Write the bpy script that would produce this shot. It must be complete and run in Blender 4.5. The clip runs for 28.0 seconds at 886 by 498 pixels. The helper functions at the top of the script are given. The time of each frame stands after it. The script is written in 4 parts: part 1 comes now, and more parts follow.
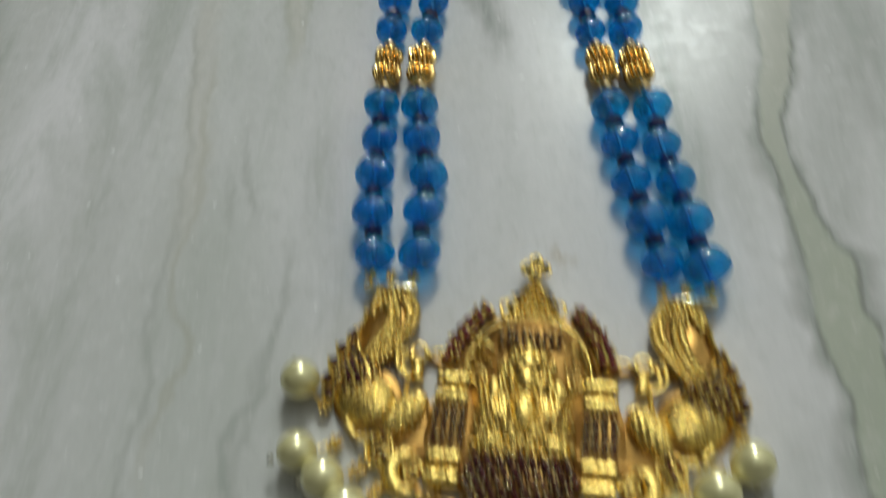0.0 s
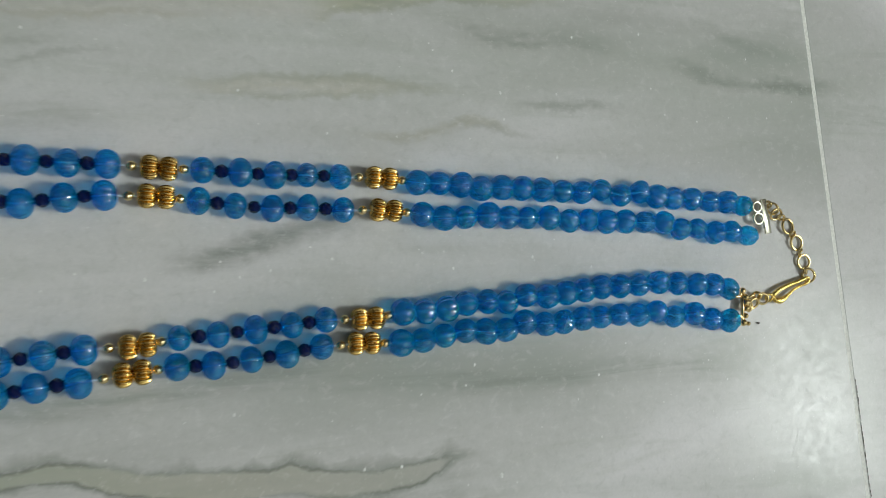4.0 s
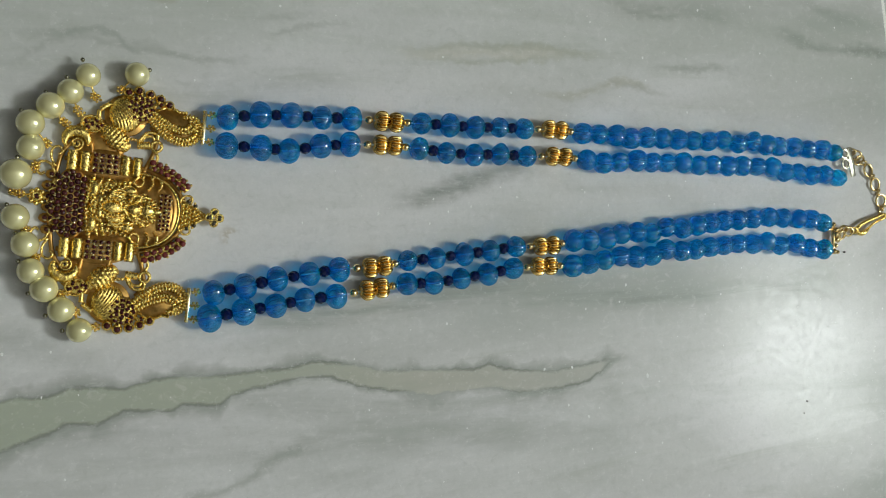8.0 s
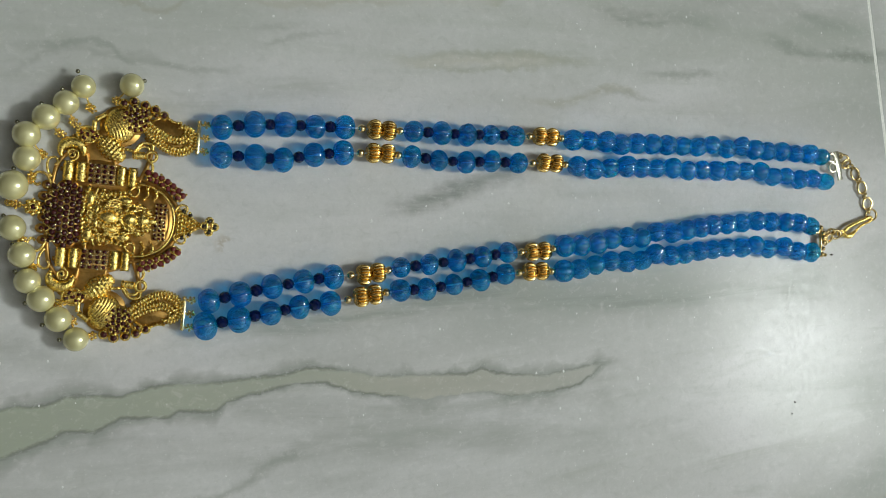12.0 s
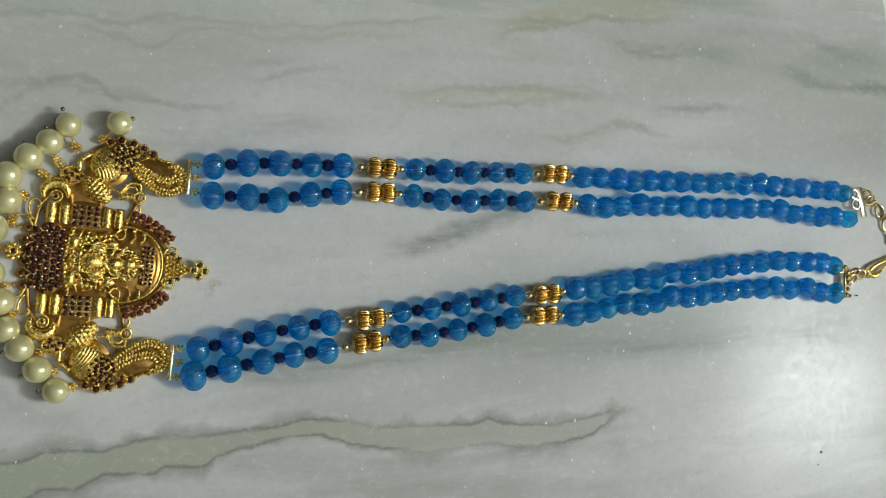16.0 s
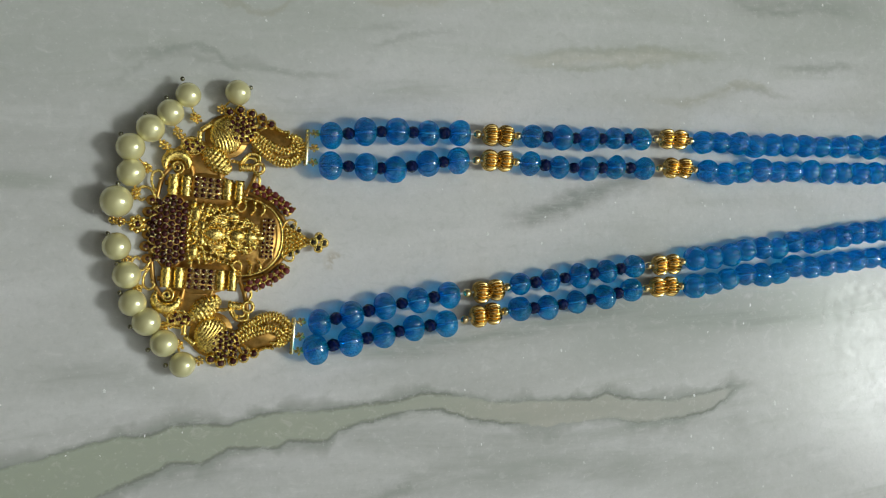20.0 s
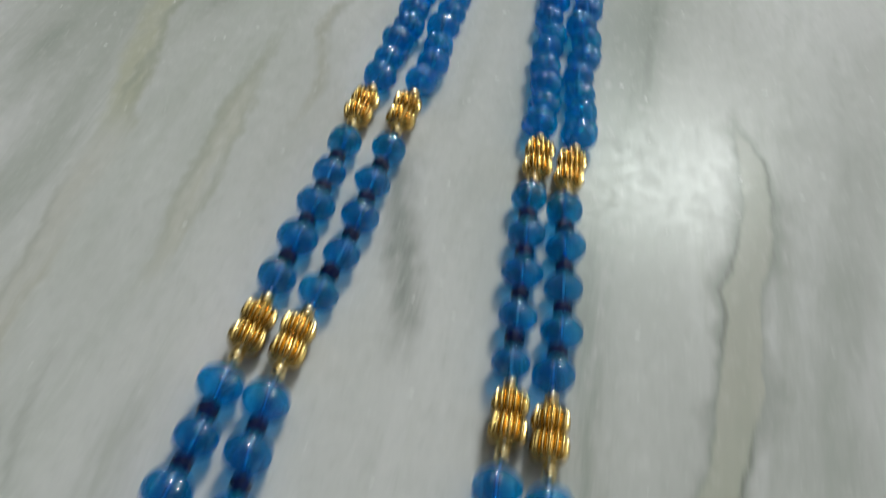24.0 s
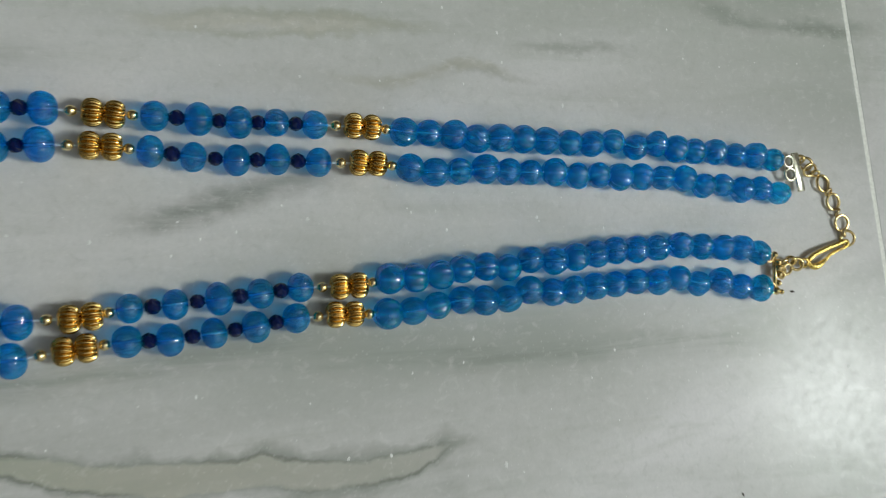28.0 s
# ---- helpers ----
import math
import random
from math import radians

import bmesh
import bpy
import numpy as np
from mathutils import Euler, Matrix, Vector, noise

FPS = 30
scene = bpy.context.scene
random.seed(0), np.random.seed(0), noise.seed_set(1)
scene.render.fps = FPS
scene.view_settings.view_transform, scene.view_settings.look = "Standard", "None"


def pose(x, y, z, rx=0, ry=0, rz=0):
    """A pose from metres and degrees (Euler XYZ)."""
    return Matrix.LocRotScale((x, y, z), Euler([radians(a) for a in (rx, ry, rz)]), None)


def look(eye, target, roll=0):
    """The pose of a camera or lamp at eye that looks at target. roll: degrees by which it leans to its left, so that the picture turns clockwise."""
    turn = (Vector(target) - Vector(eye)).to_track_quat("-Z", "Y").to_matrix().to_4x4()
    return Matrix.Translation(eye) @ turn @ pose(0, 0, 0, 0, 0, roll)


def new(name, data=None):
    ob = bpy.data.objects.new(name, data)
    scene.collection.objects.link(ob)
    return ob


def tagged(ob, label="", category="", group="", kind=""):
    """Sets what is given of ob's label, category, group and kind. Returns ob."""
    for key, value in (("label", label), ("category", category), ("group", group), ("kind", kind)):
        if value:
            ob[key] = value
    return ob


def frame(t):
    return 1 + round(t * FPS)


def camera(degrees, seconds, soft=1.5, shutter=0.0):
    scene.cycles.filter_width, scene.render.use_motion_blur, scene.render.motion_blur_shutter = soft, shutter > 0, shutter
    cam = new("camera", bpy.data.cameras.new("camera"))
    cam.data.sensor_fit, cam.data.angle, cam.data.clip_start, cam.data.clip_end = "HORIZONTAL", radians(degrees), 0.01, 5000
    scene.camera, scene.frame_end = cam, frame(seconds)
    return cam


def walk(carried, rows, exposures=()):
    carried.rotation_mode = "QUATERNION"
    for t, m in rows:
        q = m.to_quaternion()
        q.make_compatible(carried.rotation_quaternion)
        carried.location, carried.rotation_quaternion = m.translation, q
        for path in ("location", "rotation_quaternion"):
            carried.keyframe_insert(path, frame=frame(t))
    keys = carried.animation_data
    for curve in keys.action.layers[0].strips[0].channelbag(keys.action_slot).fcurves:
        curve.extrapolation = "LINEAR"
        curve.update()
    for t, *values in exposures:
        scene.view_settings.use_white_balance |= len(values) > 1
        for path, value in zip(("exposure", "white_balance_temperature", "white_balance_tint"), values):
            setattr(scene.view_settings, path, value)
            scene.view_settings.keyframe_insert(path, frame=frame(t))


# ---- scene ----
# the camera and its way over the necklace
cam = camera(56.21, 28.0, soft=0.9, shutter=0.9)
PATH = [
    (0, (0.03133, -0.00131, 0.14204), (-0.1727, 1.1284, -1.4957), -13.12),
    (0.1, (0.02986, 0.00712, 0.14457), (-0.1660, 1.1191, -1.5062), -12.40),
    (0.2, (0.03264, 0.01362, 0.14776), (-0.1829, 1.0986, -1.5185), -12.93),
    (0.5, (0.02979, 0.03510, 0.15651), (-0.1257, 1.0996, -1.5295), -7.32),
    (1, (0.03656, 0.05709, 0.17739), (-0.1279, 1.1181, -1.5100), -1.50),
    (1.2, (0.03348, 0.07022, 0.18357), (-0.1233, 1.1445, -1.4961), 1.99),
    (1.5, (0.03248, 0.10012, 0.19659), (-0.0549, 1.1363, -1.5118), 19.68),
    (1.7, (0.03292, 0.12667, 0.20107), (-0.1209, 1.0941, -1.5426), 29.29),
    (2, (0.00848, 0.17629, 0.19494), (-0.0201, 0.9206, -1.6612), 58.29),
    (2.2, (0.02404, 0.17719, 0.19889), (-0.0390, 0.9903, -1.6273), 62.22),
    (2.5, (0.01244, 0.18317, 0.21821), (0.1337, 0.9128, -1.6400), 87.02),
    (3, (0.02118, 0.16936, 0.22309), (0.0063, 0.8591, -1.6541), 84.64),
    (3.5, (0.03599, 0.15290, 0.23917), (-0.0502, 0.8715, -1.6253), 80.46),
    (5.5, (0.03926, 0.09520, 0.27753), (0.0520, 0.8391, -1.5789), 89.61),
    (6, (0.03747, 0.07474, 0.28475), (0.0827, 0.8511, -1.5579), 92.05),
    (6.5, (0.03779, 0.06403, 0.28596), (0.0881, 0.8248, -1.5630), 92.26),
    (7, (0.03746, 0.05603, 0.28131), (0.0930, 0.8058, -1.5720), 92.62),
    (7.5, (0.03926, 0.05249, 0.27299), (0.0853, 0.7595, -1.5973), 91.16),
    (8, (0.04635, 0.05519, 0.27985), (0.0499, 0.8061, -1.5738), 86.99),
    (8.5, (0.04464, 0.05442, 0.28175), (0.0572, 0.8143, -1.5682), 87.66),
    (9, (0.04621, 0.05486, 0.28150), (0.0527, 0.8187, -1.5669), 86.81),
    (9.5, (0.04387, 0.05389, 0.28183), (0.0628, 0.8176, -1.5665), 87.99),
    (10, (0.04401, 0.05346, 0.28105), (0.0507, 0.8178, -1.5671), 86.95),
    (10.5, (0.04208, 0.05239, 0.28205), (0.0586, 0.8230, -1.5635), 87.66),
    (11, (0.04086, 0.05261, 0.28413), (0.0643, 0.8295, -1.5587), 88.14),
    (11.5, (0.04207, 0.05389, 0.28329), (0.0622, 0.8238, -1.5625), 87.81),
    (12, (0.04206, 0.05407, 0.28324), (0.0594, 0.8207, -1.5639), 87.74),
    (12.5, (0.03634, 0.05256, 0.27733), (0.0780, 0.7920, -1.5805), 90.06),
    (14.5, (0.04117, 0.06985, 0.26360), (-0.0728, 0.8038, -1.5934), 78.25),
    (15, (0.03844, 0.06921, 0.27612), (-0.0302, 0.8451, -1.5660), 82.10),
    (15.5, (0.03999, 0.06580, 0.27455), (-0.0329, 0.8297, -1.5724), 81.57),
    (16, (0.03905, 0.06321, 0.27117), (-0.0266, 0.8034, -1.5857), 81.70),
    (16.5, (0.03926, 0.06189, 0.27076), (-0.0265, 0.8006, -1.5866), 81.62),
    (17, (0.04205, 0.05886, 0.26906), (-0.0374, 0.8140, -1.5812), 80.61),
    (17.5, (0.04096, 0.06253, 0.27684), (-0.0069, 0.8356, -1.5671), 83.31),
    (18, (0.03925, 0.06052, 0.27572), (-0.0072, 0.8221, -1.5730), 83.42),
    (18.5, (0.04015, 0.05945, 0.27604), (-0.0049, 0.8145, -1.5754), 83.37),
    (19, (0.03812, 0.05546, 0.27492), (0.0118, 0.8096, -1.5773), 84.78),
    (19.5, (0.03473, 0.04792, 0.25571), (0.0384, 0.6792, -1.6420), 87.14),
    (20, (0.03766, 0.04404, 0.25509), (0.0332, 0.6745, -1.6429), 85.65),
    (20.5, (0.04041, 0.04590, 0.25839), (0.0064, 0.6945, -1.6332), 83.05),
    (22.5, (0.05187, -0.01526, 0.14967), (-0.1152, 1.0037, -1.5632), 11.04),
    (22.6, (0.05428, -0.01986, 0.14631), (-0.1306, 1.0398, -1.5401), 9.27),
    (22.8, (0.04721, -0.02108, 0.14739), (-0.0540, 1.0729, -1.5238), 9.11),
    (23, (0.05130, -0.01076, 0.14518), (-0.0714, 1.1543, -1.4758), 5.38),
    (23.2, (0.05006, 0.00599, 0.14276), (-0.0674, 1.2507, -1.4183), 4.34),
    (23.5, (0.05044, 0.03996, 0.13817), (-0.1096, 1.2858, -1.4182), 3.17),
    (24, (0.04732, 0.06808, 0.13605), (-0.1286, 1.3363, -1.4004), 5.34),
    (24.2, (0.05047, 0.08684, 0.13937), (-0.1713, 1.3190, -1.4209), 5.10),
    (24.5, (0.04794, 0.10041, 0.13782), (-0.1834, 1.3286, -1.4236), 6.59),
    (25, (0.04932, 0.11139, 0.14320), (-0.1787, 1.3364, -1.4212), 9.01),
    (25.2, (0.04940, 0.11399, 0.14251), (-0.1919, 1.3618, -1.4022), 9.43),
    (25.5, (0.05090, 0.13703, 0.14870), (-0.2378, 1.2863, -1.4625), 13.96),
    (25.7, (0.04955, 0.15930, 0.15320), (-0.2853, 1.1829, -1.5321), 21.59),
    (26, (0.04272, 0.18876, 0.16471), (-0.2706, 1.0967, -1.5896), 33.89),
    (26.2, (0.03537, 0.20200, 0.17992), (-0.1690, 1.0280, -1.6300), 47.55),
    (26.5, (0.03195, 0.19184, 0.18938), (-0.0082, 0.9353, -1.6669), 70.98),
    (27, (0.03361, 0.18671, 0.20644), (-0.0865, 0.8243, -1.6854), 75.07),
    (27.5, (0.05072, 0.17049, 0.21356), (-0.0778, 0.8253, -1.6718), 75.87),
    (28, (0.05051, 0.15605, 0.22483), (-0.0471, 0.8456, -1.6500), 78.79),
]
EXPOSURES = [(0, 0.0), (1, -0.02), (2, -0.13), (3.2, -0.13), (5.5, -0.03), (12, -0.03), (17, 0.0), (24, 0.02), (26, -0.11), (27, -0.02), (28, -0.07)]
walk(cam, [(t, look(eye, target, roll)) for t, eye, target, roll in PATH], EXPOSURES)

# ---------------------------------------------------------------- light
world = bpy.data.worlds.new("sky")
scene.world = world
world.use_nodes = True
wn = world.node_tree.nodes
sky = wn.new("ShaderNodeTexSky")
sky.sky_type, sky.sun_disc = "NISHITA", False
sky.sun_elevation, sky.sun_rotation = radians(35), radians(120)
world.node_tree.links.new(sky.outputs[0], wn["Background"].inputs[0])
wn["Background"].inputs[1].default_value = 0.12

# daylight of the one window, high in the wall beyond the clasp
WINDOW = (0.54, 2.60, 2.29)
WIN_W, WIN_H = 0.78, 0.62
lamp = bpy.data.lights.new("window_daylight", "AREA")
lamp.shape, lamp.size, lamp.size_y = "RECTANGLE", WIN_W - 0.08, WIN_H - 0.08
lamp.energy, lamp.color = 76.5, (0.93, 1.0, 0.965)
lamp_ob = new("window_daylight", lamp)
lamp_ob.matrix_world = look((WINDOW[0], WINDOW[1] + 0.01, WINDOW[2]), (WINDOW[0], 0.0, WINDOW[2]))

# ---------------------------------------------------------------- materials
def material(name):
    m = bpy.data.materials.new(name)
    m.use_nodes = True
    return m, m.node_tree, m.node_tree.nodes["Principled BSDF"]


def node(tree, kind, **values):
    n = tree.nodes.new(kind)
    for key, value in values.items():
        n.inputs[key].default_value = value
    return n


def calc(tree, op, a, b=None, c=None, clamp=False):
    n = tree.nodes.new("ShaderNodeMath")
    n.operation, n.use_clamp = op, clamp
    for k, v in enumerate((a, b, c)):
        if v is None:
            continue
        if isinstance(v, (int, float)):
            n.inputs[k].default_value = v
        else:
            tree.links.new(v, n.inputs[k])
    return n.outputs[0]


def smooth(tree, value, lo, hi):
    n = tree.nodes.new("ShaderNodeMapRange")
    n.interpolation_type = "SMOOTHSTEP"
    n.inputs[1].default_value, n.inputs[2].default_value = lo, hi
    tree.links.new(value, n.inputs[0])
    return n.outputs[0]


def blend(tree, factor, a, b, mode="MIX"):
    n = tree.nodes.new("ShaderNodeMix")
    n.data_type, n.blend_type = "RGBA", mode
    if isinstance(factor, (int, float)):
        n.inputs[0].default_value = factor
    else:
        tree.links.new(factor, n.inputs[0])
    for k, v in ((6, a), (7, b)):
        if isinstance(v, tuple):
            n.inputs[k].default_value = (*v, 1)
        else:
            tree.links.new(v, n.inputs[k])
    return n.outputs[2]


def ramp(tree, value, stops, how="LINEAR"):
    n = tree.nodes.new("ShaderNodeValToRGB")
    n.color_ramp.interpolation = how
    el = n.color_ramp.elements
    while len(el) < len(stops):
        el.new(0.5)
    for e, (p, c) in zip(el, stops):
        e.position = p
        e.color = (c, c, c, 1) if isinstance(c, (int, float)) else (*c, 1)
    tree.links.new(value, n.inputs[0])
    return n.outputs[0]


def stretched_noise(tree, place, scale, sx, sy, detail=4.0, rough=0.55, distort=0.0):
    mp = tree.nodes.new("ShaderNodeMapping")
    mp.inputs["Scale"].default_value = (sx, sy, 1)
    tree.links.new(place, mp.inputs[0])
    n = node(tree, "ShaderNodeTexNoise", Scale=scale, Detail=detail, Roughness=rough, Distortion=distort)
    tree.links.new(mp.outputs[0], n.inputs["Vector"])
    return n.outputs[0]


Y0, Y1, X0, X1 = -0.05, 0.45, -0.10, 0.20


def marble():
    m, t, b = material("marble")
    geo = t.nodes.new("ShaderNodeNewGeometry")
    info = t.nodes.new("ShaderNodeObjectInfo")
    shift = t.nodes.new("ShaderNodeVectorMath")
    shift.operation = "ADD"
    t.links.new(geo.outputs["Position"], shift.inputs[0])
    comb = t.nodes.new("ShaderNodeCombineXYZ")
    t.links.new(calc(t, "MULTIPLY", info.outputs["Random"], 9.0), comb.inputs[2])
    t.links.new(comb.outputs[0], shift.inputs[1])
    place = shift.outputs[0]
    sep = t.nodes.new("ShaderNodeSeparateXYZ")
    t.links.new(geo.outputs["Position"], sep.inputs[0])
    wob = stretched_noise(t, place, 70, 1, 0.55, 5, 0.6)
    wob2 = stretched_noise(t, place, 260, 1, 0.8, 3, 0.6)
    x = calc(t, "ADD", sep.outputs[0], calc(t, "MULTIPLY", calc(t, "SUBTRACT", wob, 0.5), 0.010))
    x = calc(t, "ADD", x, calc(t, "MULTIPLY", calc(t, "SUBTRACT", wob2, 0.5), 0.0045))
    y = calc(t, "DIVIDE", calc(t, "SUBTRACT", sep.outputs[1], Y0), Y1 - Y0)
    # clouds and long soft streaks that run with the slab
    cloud = stretched_noise(t, place, 14, 1, 0.35, 3, 0.5, 0.4)
    streak = stretched_noise(t, place, 30, 1, 0.16, 6, 0.62, 0.8)
    fine = stretched_noise(t, place, 120, 1, 0.12, 5, 0.6, 0.5)
    grain = stretched_noise(t, place, 900, 1, 1, 3, 0.6)
    col = ramp(t, cloud, [(0.30, (0.41, 0.43, 0.40)), (0.50, (0.60, 0.595, 0.585)), (0.68, (0.75, 0.73, 0.745))], "EASE")
    col = blend(t, calc(t, "MULTIPLY", smooth(t, streak, 0.53, 0.70), 0.55), col, (0.36, 0.39, 0.34))
    col = blend(t, calc(t, "MULTIPLY", smooth(t, streak, 0.47, 0.28), 0.5), col, (0.76, 0.75, 0.75))
    col = blend(t, calc(t, "MULTIPLY", smooth(t, fine, 0.56, 0.74), 0.30), col, (0.40, 0.42, 0.36))

    def vein(points, half, tint, amount, soft, ends, torn=0.5):
        nonlocal col
        c = ramp(t, y, [((py * MM - Y0) / (Y1 - Y0), (px * MM - X0) / (X1 - X0)) for px, py in points], "CARDINAL")
        c = calc(t, "ADD", calc(t, "MULTIPLY", c, X1 - X0), X0)
        d = calc(t, "ABSOLUTE", calc(t, "SUBTRACT", x, c))
        f = smooth(t, d, (half + soft) * MM, max(half - soft, 0.0) * MM)
        lo, hi = ((e * MM - Y0) / (Y1 - Y0) for e in ends)
        f = calc(t, "MULTIPLY", f, smooth(t, y, lo, lo + 0.05))
        f = calc(t, "MULTIPLY", f, smooth(t, y, hi, hi - 0.05))
        tear = calc(t, "ADD", calc(t, "MULTIPLY", smooth(t, fine, 0.36, 0.62), torn), 1.0 - torn)
        col = blend(t, calc(t, "MULTIPLY", calc(t, "MULTIPLY", f, tear), amount), col, tint)

    grey, dark = (0.27, 0.29, 0.255), (0.16, 0.175, 0.14)
    # pale and greenish zones of the slab
    vein([(34, 60), (32, 150), (30, 250), (32, 400)], 20, (0.76, 0.745, 0.755), 0.6, 20, (20, 480), 0.25)
    vein([(-38, 0), (-36, 150), (-34, 300), (-30, 420)], 18, (0.47, 0.50, 0.45), 0.5, 20, (-60, 480), 0.35)
    vein([(122, 60), (126, 150), (120, 250), (112, 350)], 12, (0.74, 0.73, 0.735), 0.45, 16, (60, 480), 0.4)
    # broad smoky bands under the strands and at the edge of the slab
    vein([(67, 100), (65, 150), (64, 190), (68, 240), (72, 290), (75, 350)], 3, grey, 0.68, 5, (90, 360), 0.8)
    vein([(29, 150), (25, 172), (20, 192), (18, 215)], 2.5, (0.20, 0.215, 0.19), 0.75, 4, (142, 218), 0.85)
    vein([(-45, 240), (-45, 290), (-44, 320)], 1.5, dark, 0.5, 3, (235, 312), 0.7)
    vein([(-40, 325), (-36, 347), (-33, 365), (-34, 405)], 1.5, dark, 0.5, 3, (325, 420), 0.6)
    vein([(2, 20), (-4, 60), (-8, 100), (-10, 140)], 6, grey, 0.25, 8, (-40, 150), 0.8)
    vein([(105, 60), (112, 120), (118, 180), (124, 260)], 4, grey, 0.22, 8, (30, 300), 0.9)
    # thin olive and grey streaks beside the strands
    olive, tan = (0.37, 0.38, 0.29), (0.42, 0.405, 0.32)
    vein([(-52, 195), (-53, 205), (-56.5, 220), (-59.9, 239), (-61, 255), (-63, 275)], 4.0, (0.52, 0.515, 0.39), 0.75, 2.2, (186, 292), 0.35)
    vein([(-48.5, 195), (-50, 207), (-52, 222), (-55.5, 239), (-56, 256), (-58, 275)], 0.7, olive, 0.55, 1.8, (186, 292), 0.5)
    vein([(-47, 41), (-46.6, 61), (-45.8, 69), (-47.7, 75), (-47.6, 90), (-46.9, 117), (-50.4, 157), (-53.1, 178)], 0.6, grey, 0.48, 1.4, (20, 190), 0.45)
    vein([(-43.4, 52), (-40.9, 71), (-37.9, 75), (-38.2, 80), (-41.3, 84.4), (-43.7, 90), (-43.8, 107), (-42.2, 113), (-43.9, 136), (-45.4, 156)], 0.5, tan, 0.48, 1.4, (36, 172), 0.4)
    vein([(-45, 100), (-45.5, 125), (-48, 157), (-50, 185)], 3.0, (0.60, 0.575, 0.52), 0.6, 4, (92, 205), 0.3)
    vein([(-25.8, 39), (-27.7, 60), (-24.5, 65), (-22.4, 72), (-19.4, 88), (-20, 102)], 0.6, grey, 0.46, 1.5, (26, 110), 0.45)
    vein([(-32.4, 103), (-33.7, 112), (-34.7, 128)], 0.6, grey, 0.5, 1.5, (98, 133), 0.5)
    vein([(-28.4, 104), (-29.7, 116), (-32, 127), (-32.9, 143)], 0.6, grey, 0.5, 1.4, (100, 150), 0.5)
    vein([(-26, 163), (-27, 176), (-27.6, 199), (-27.3, 211), (-26, 245)], 0.8, olive, 0.52, 1.7, (150, 250), 0.45)
    vein([(-23.7, 167), (-21, 185), (-21.2, 191), (-22.8, 198), (-23.9, 222)], 0.7, olive, 0.46, 1.6, (152, 232), 0.5)
    vein([(-24.8, 160), (-24.4, 180), (-25.2, 200), (-25.4, 225)], 1.4, (0.58, 0.555, 0.47), 0.6, 2, (150, 232), 0.3)
    vein([(-52.9, 203), (-54.4, 215), (-53.9, 227)], 0.7, grey, 0.5, 1.5, (196, 236), 0.5)
    vein([(-56.7, 237), (-57, 243), (-55, 248), (-55.5, 256)], 0.7, grey, 0.55, 1.3, (232, 262), 0.4)
    vein([(-58, 286), (-56, 315), (-53.5, 337), (-51.8, 353), (-46.2, 369)], 1.6, grey, 0.45, 3.5, (276, 390), 0.6)
    vein([(-22.7, 269), (-22.7, 297), (-22.2, 309)], 0.8, grey, 0.5, 2.2, (258, 318), 0.5)
    vein([(-14.4, 244), (-12.8, 260), (-11.3, 273)], 0.6, grey, 0.5, 1.6, (236, 282), 0.5)
    vein([(-11, 210), (-9.9, 221), (-12.8, 240), (-15.3, 251), (-12, 267)], 0.8, tan, 0.5, 2.0, (202, 276), 0.5)
    vein([(-79, 233), (-77, 225), (-67.4, 210)], 2.5, grey, 0.45, 5, (203, 242), 0.7)
    vein([(-17, 30), (-25, 46), (-24, 60), (-25, 70), (-18, 88)], 0.7, grey, 0.3, 1.5, (20, 95), 0.4)
    vein([(133, 54), (127, 64), (123, 75), (119, 90), (107, 126)], 1.4, grey, 0.5, 2, (20, 135), 0.3)
    vein([(66, 10), (68.3, 29), (70.4, 38), (73.8, 48)], 2.0, grey, 0.5, 6, (-5, 62), 0.6)
    # the broad olive vein: a crisp inner edge, smoky borders that fade outwards
    up = [(90, -10), (84, 28), (85.2, 36), (83.2, 42), (85.1, 58), (83.2, 68), (83, 74.6), (84.6, 86), (84.2, 100), (84.8, 109), (82.9, 118), (84.8, 128), (88.5, 143), (90.4, 163), (91.6, 178), (90.5, 185), (93, 190), (96.5, 212), (95, 226), (94, 237)]
    low = [(113, -10), (97.6, 28), (95.8, 37), (93.6, 41), (95, 50), (91.7, 58), (93.5, 72), (91.7, 76), (93.4, 87), (90.4, 91), (88.9, 105), (87.3, 114), (88.5, 124), (93.4, 137), (96.2, 147), (99.1, 161), (98.6, 167), (99.3, 185), (102.3, 199), (102.9, 214), (102, 225), (98, 232.5), (94.5, 237)]

    def edge(points):
        c = ramp(t, y, [((py * MM - Y0) / (Y1 - Y0), (px * MM - X0) / (X1 - X0)) for px, py in points])
        return calc(t, "ADD", calc(t, "MULTIPLY", c, X1 - X0), X0)

    jag = calc(t, "MULTIPLY", calc(t, "SUBTRACT", stretched_noise(t, place, 420, 1, 0.7, 3, 0.6), 0.5), 0.0022)
    xv = calc(t, "ADD", calc(t, "ADD", sep.outputs[0], calc(t, "MULTIPLY", calc(t, "SUBTRACT", wob, 0.5), 0.003)), jag)
    over = calc(t, "SUBTRACT", edge(up), xv)
    under = calc(t, "SUBTRACT", xv, edge(low))
    d = calc(t, "MAXIMUM", over, under)
    run = calc(t, "MULTIPLY", smooth(t, y, 0.0, 0.05), smooth(t, y, 0.580, 0.562))
    tuft = smooth(t, y, 0.600, 0.570)
    wide = calc(t, "ADD", 0.0018, calc(t, "MULTIPLY", smooth(t, stretched_noise(t, place, 60, 0.6, 1, 3, 0.6), 0.36, 0.66), 0.0045))
    smoke = calc(t, "SUBTRACT", 1.0, calc(t, "DIVIDE", d, wide, clamp=True), clamp=True)
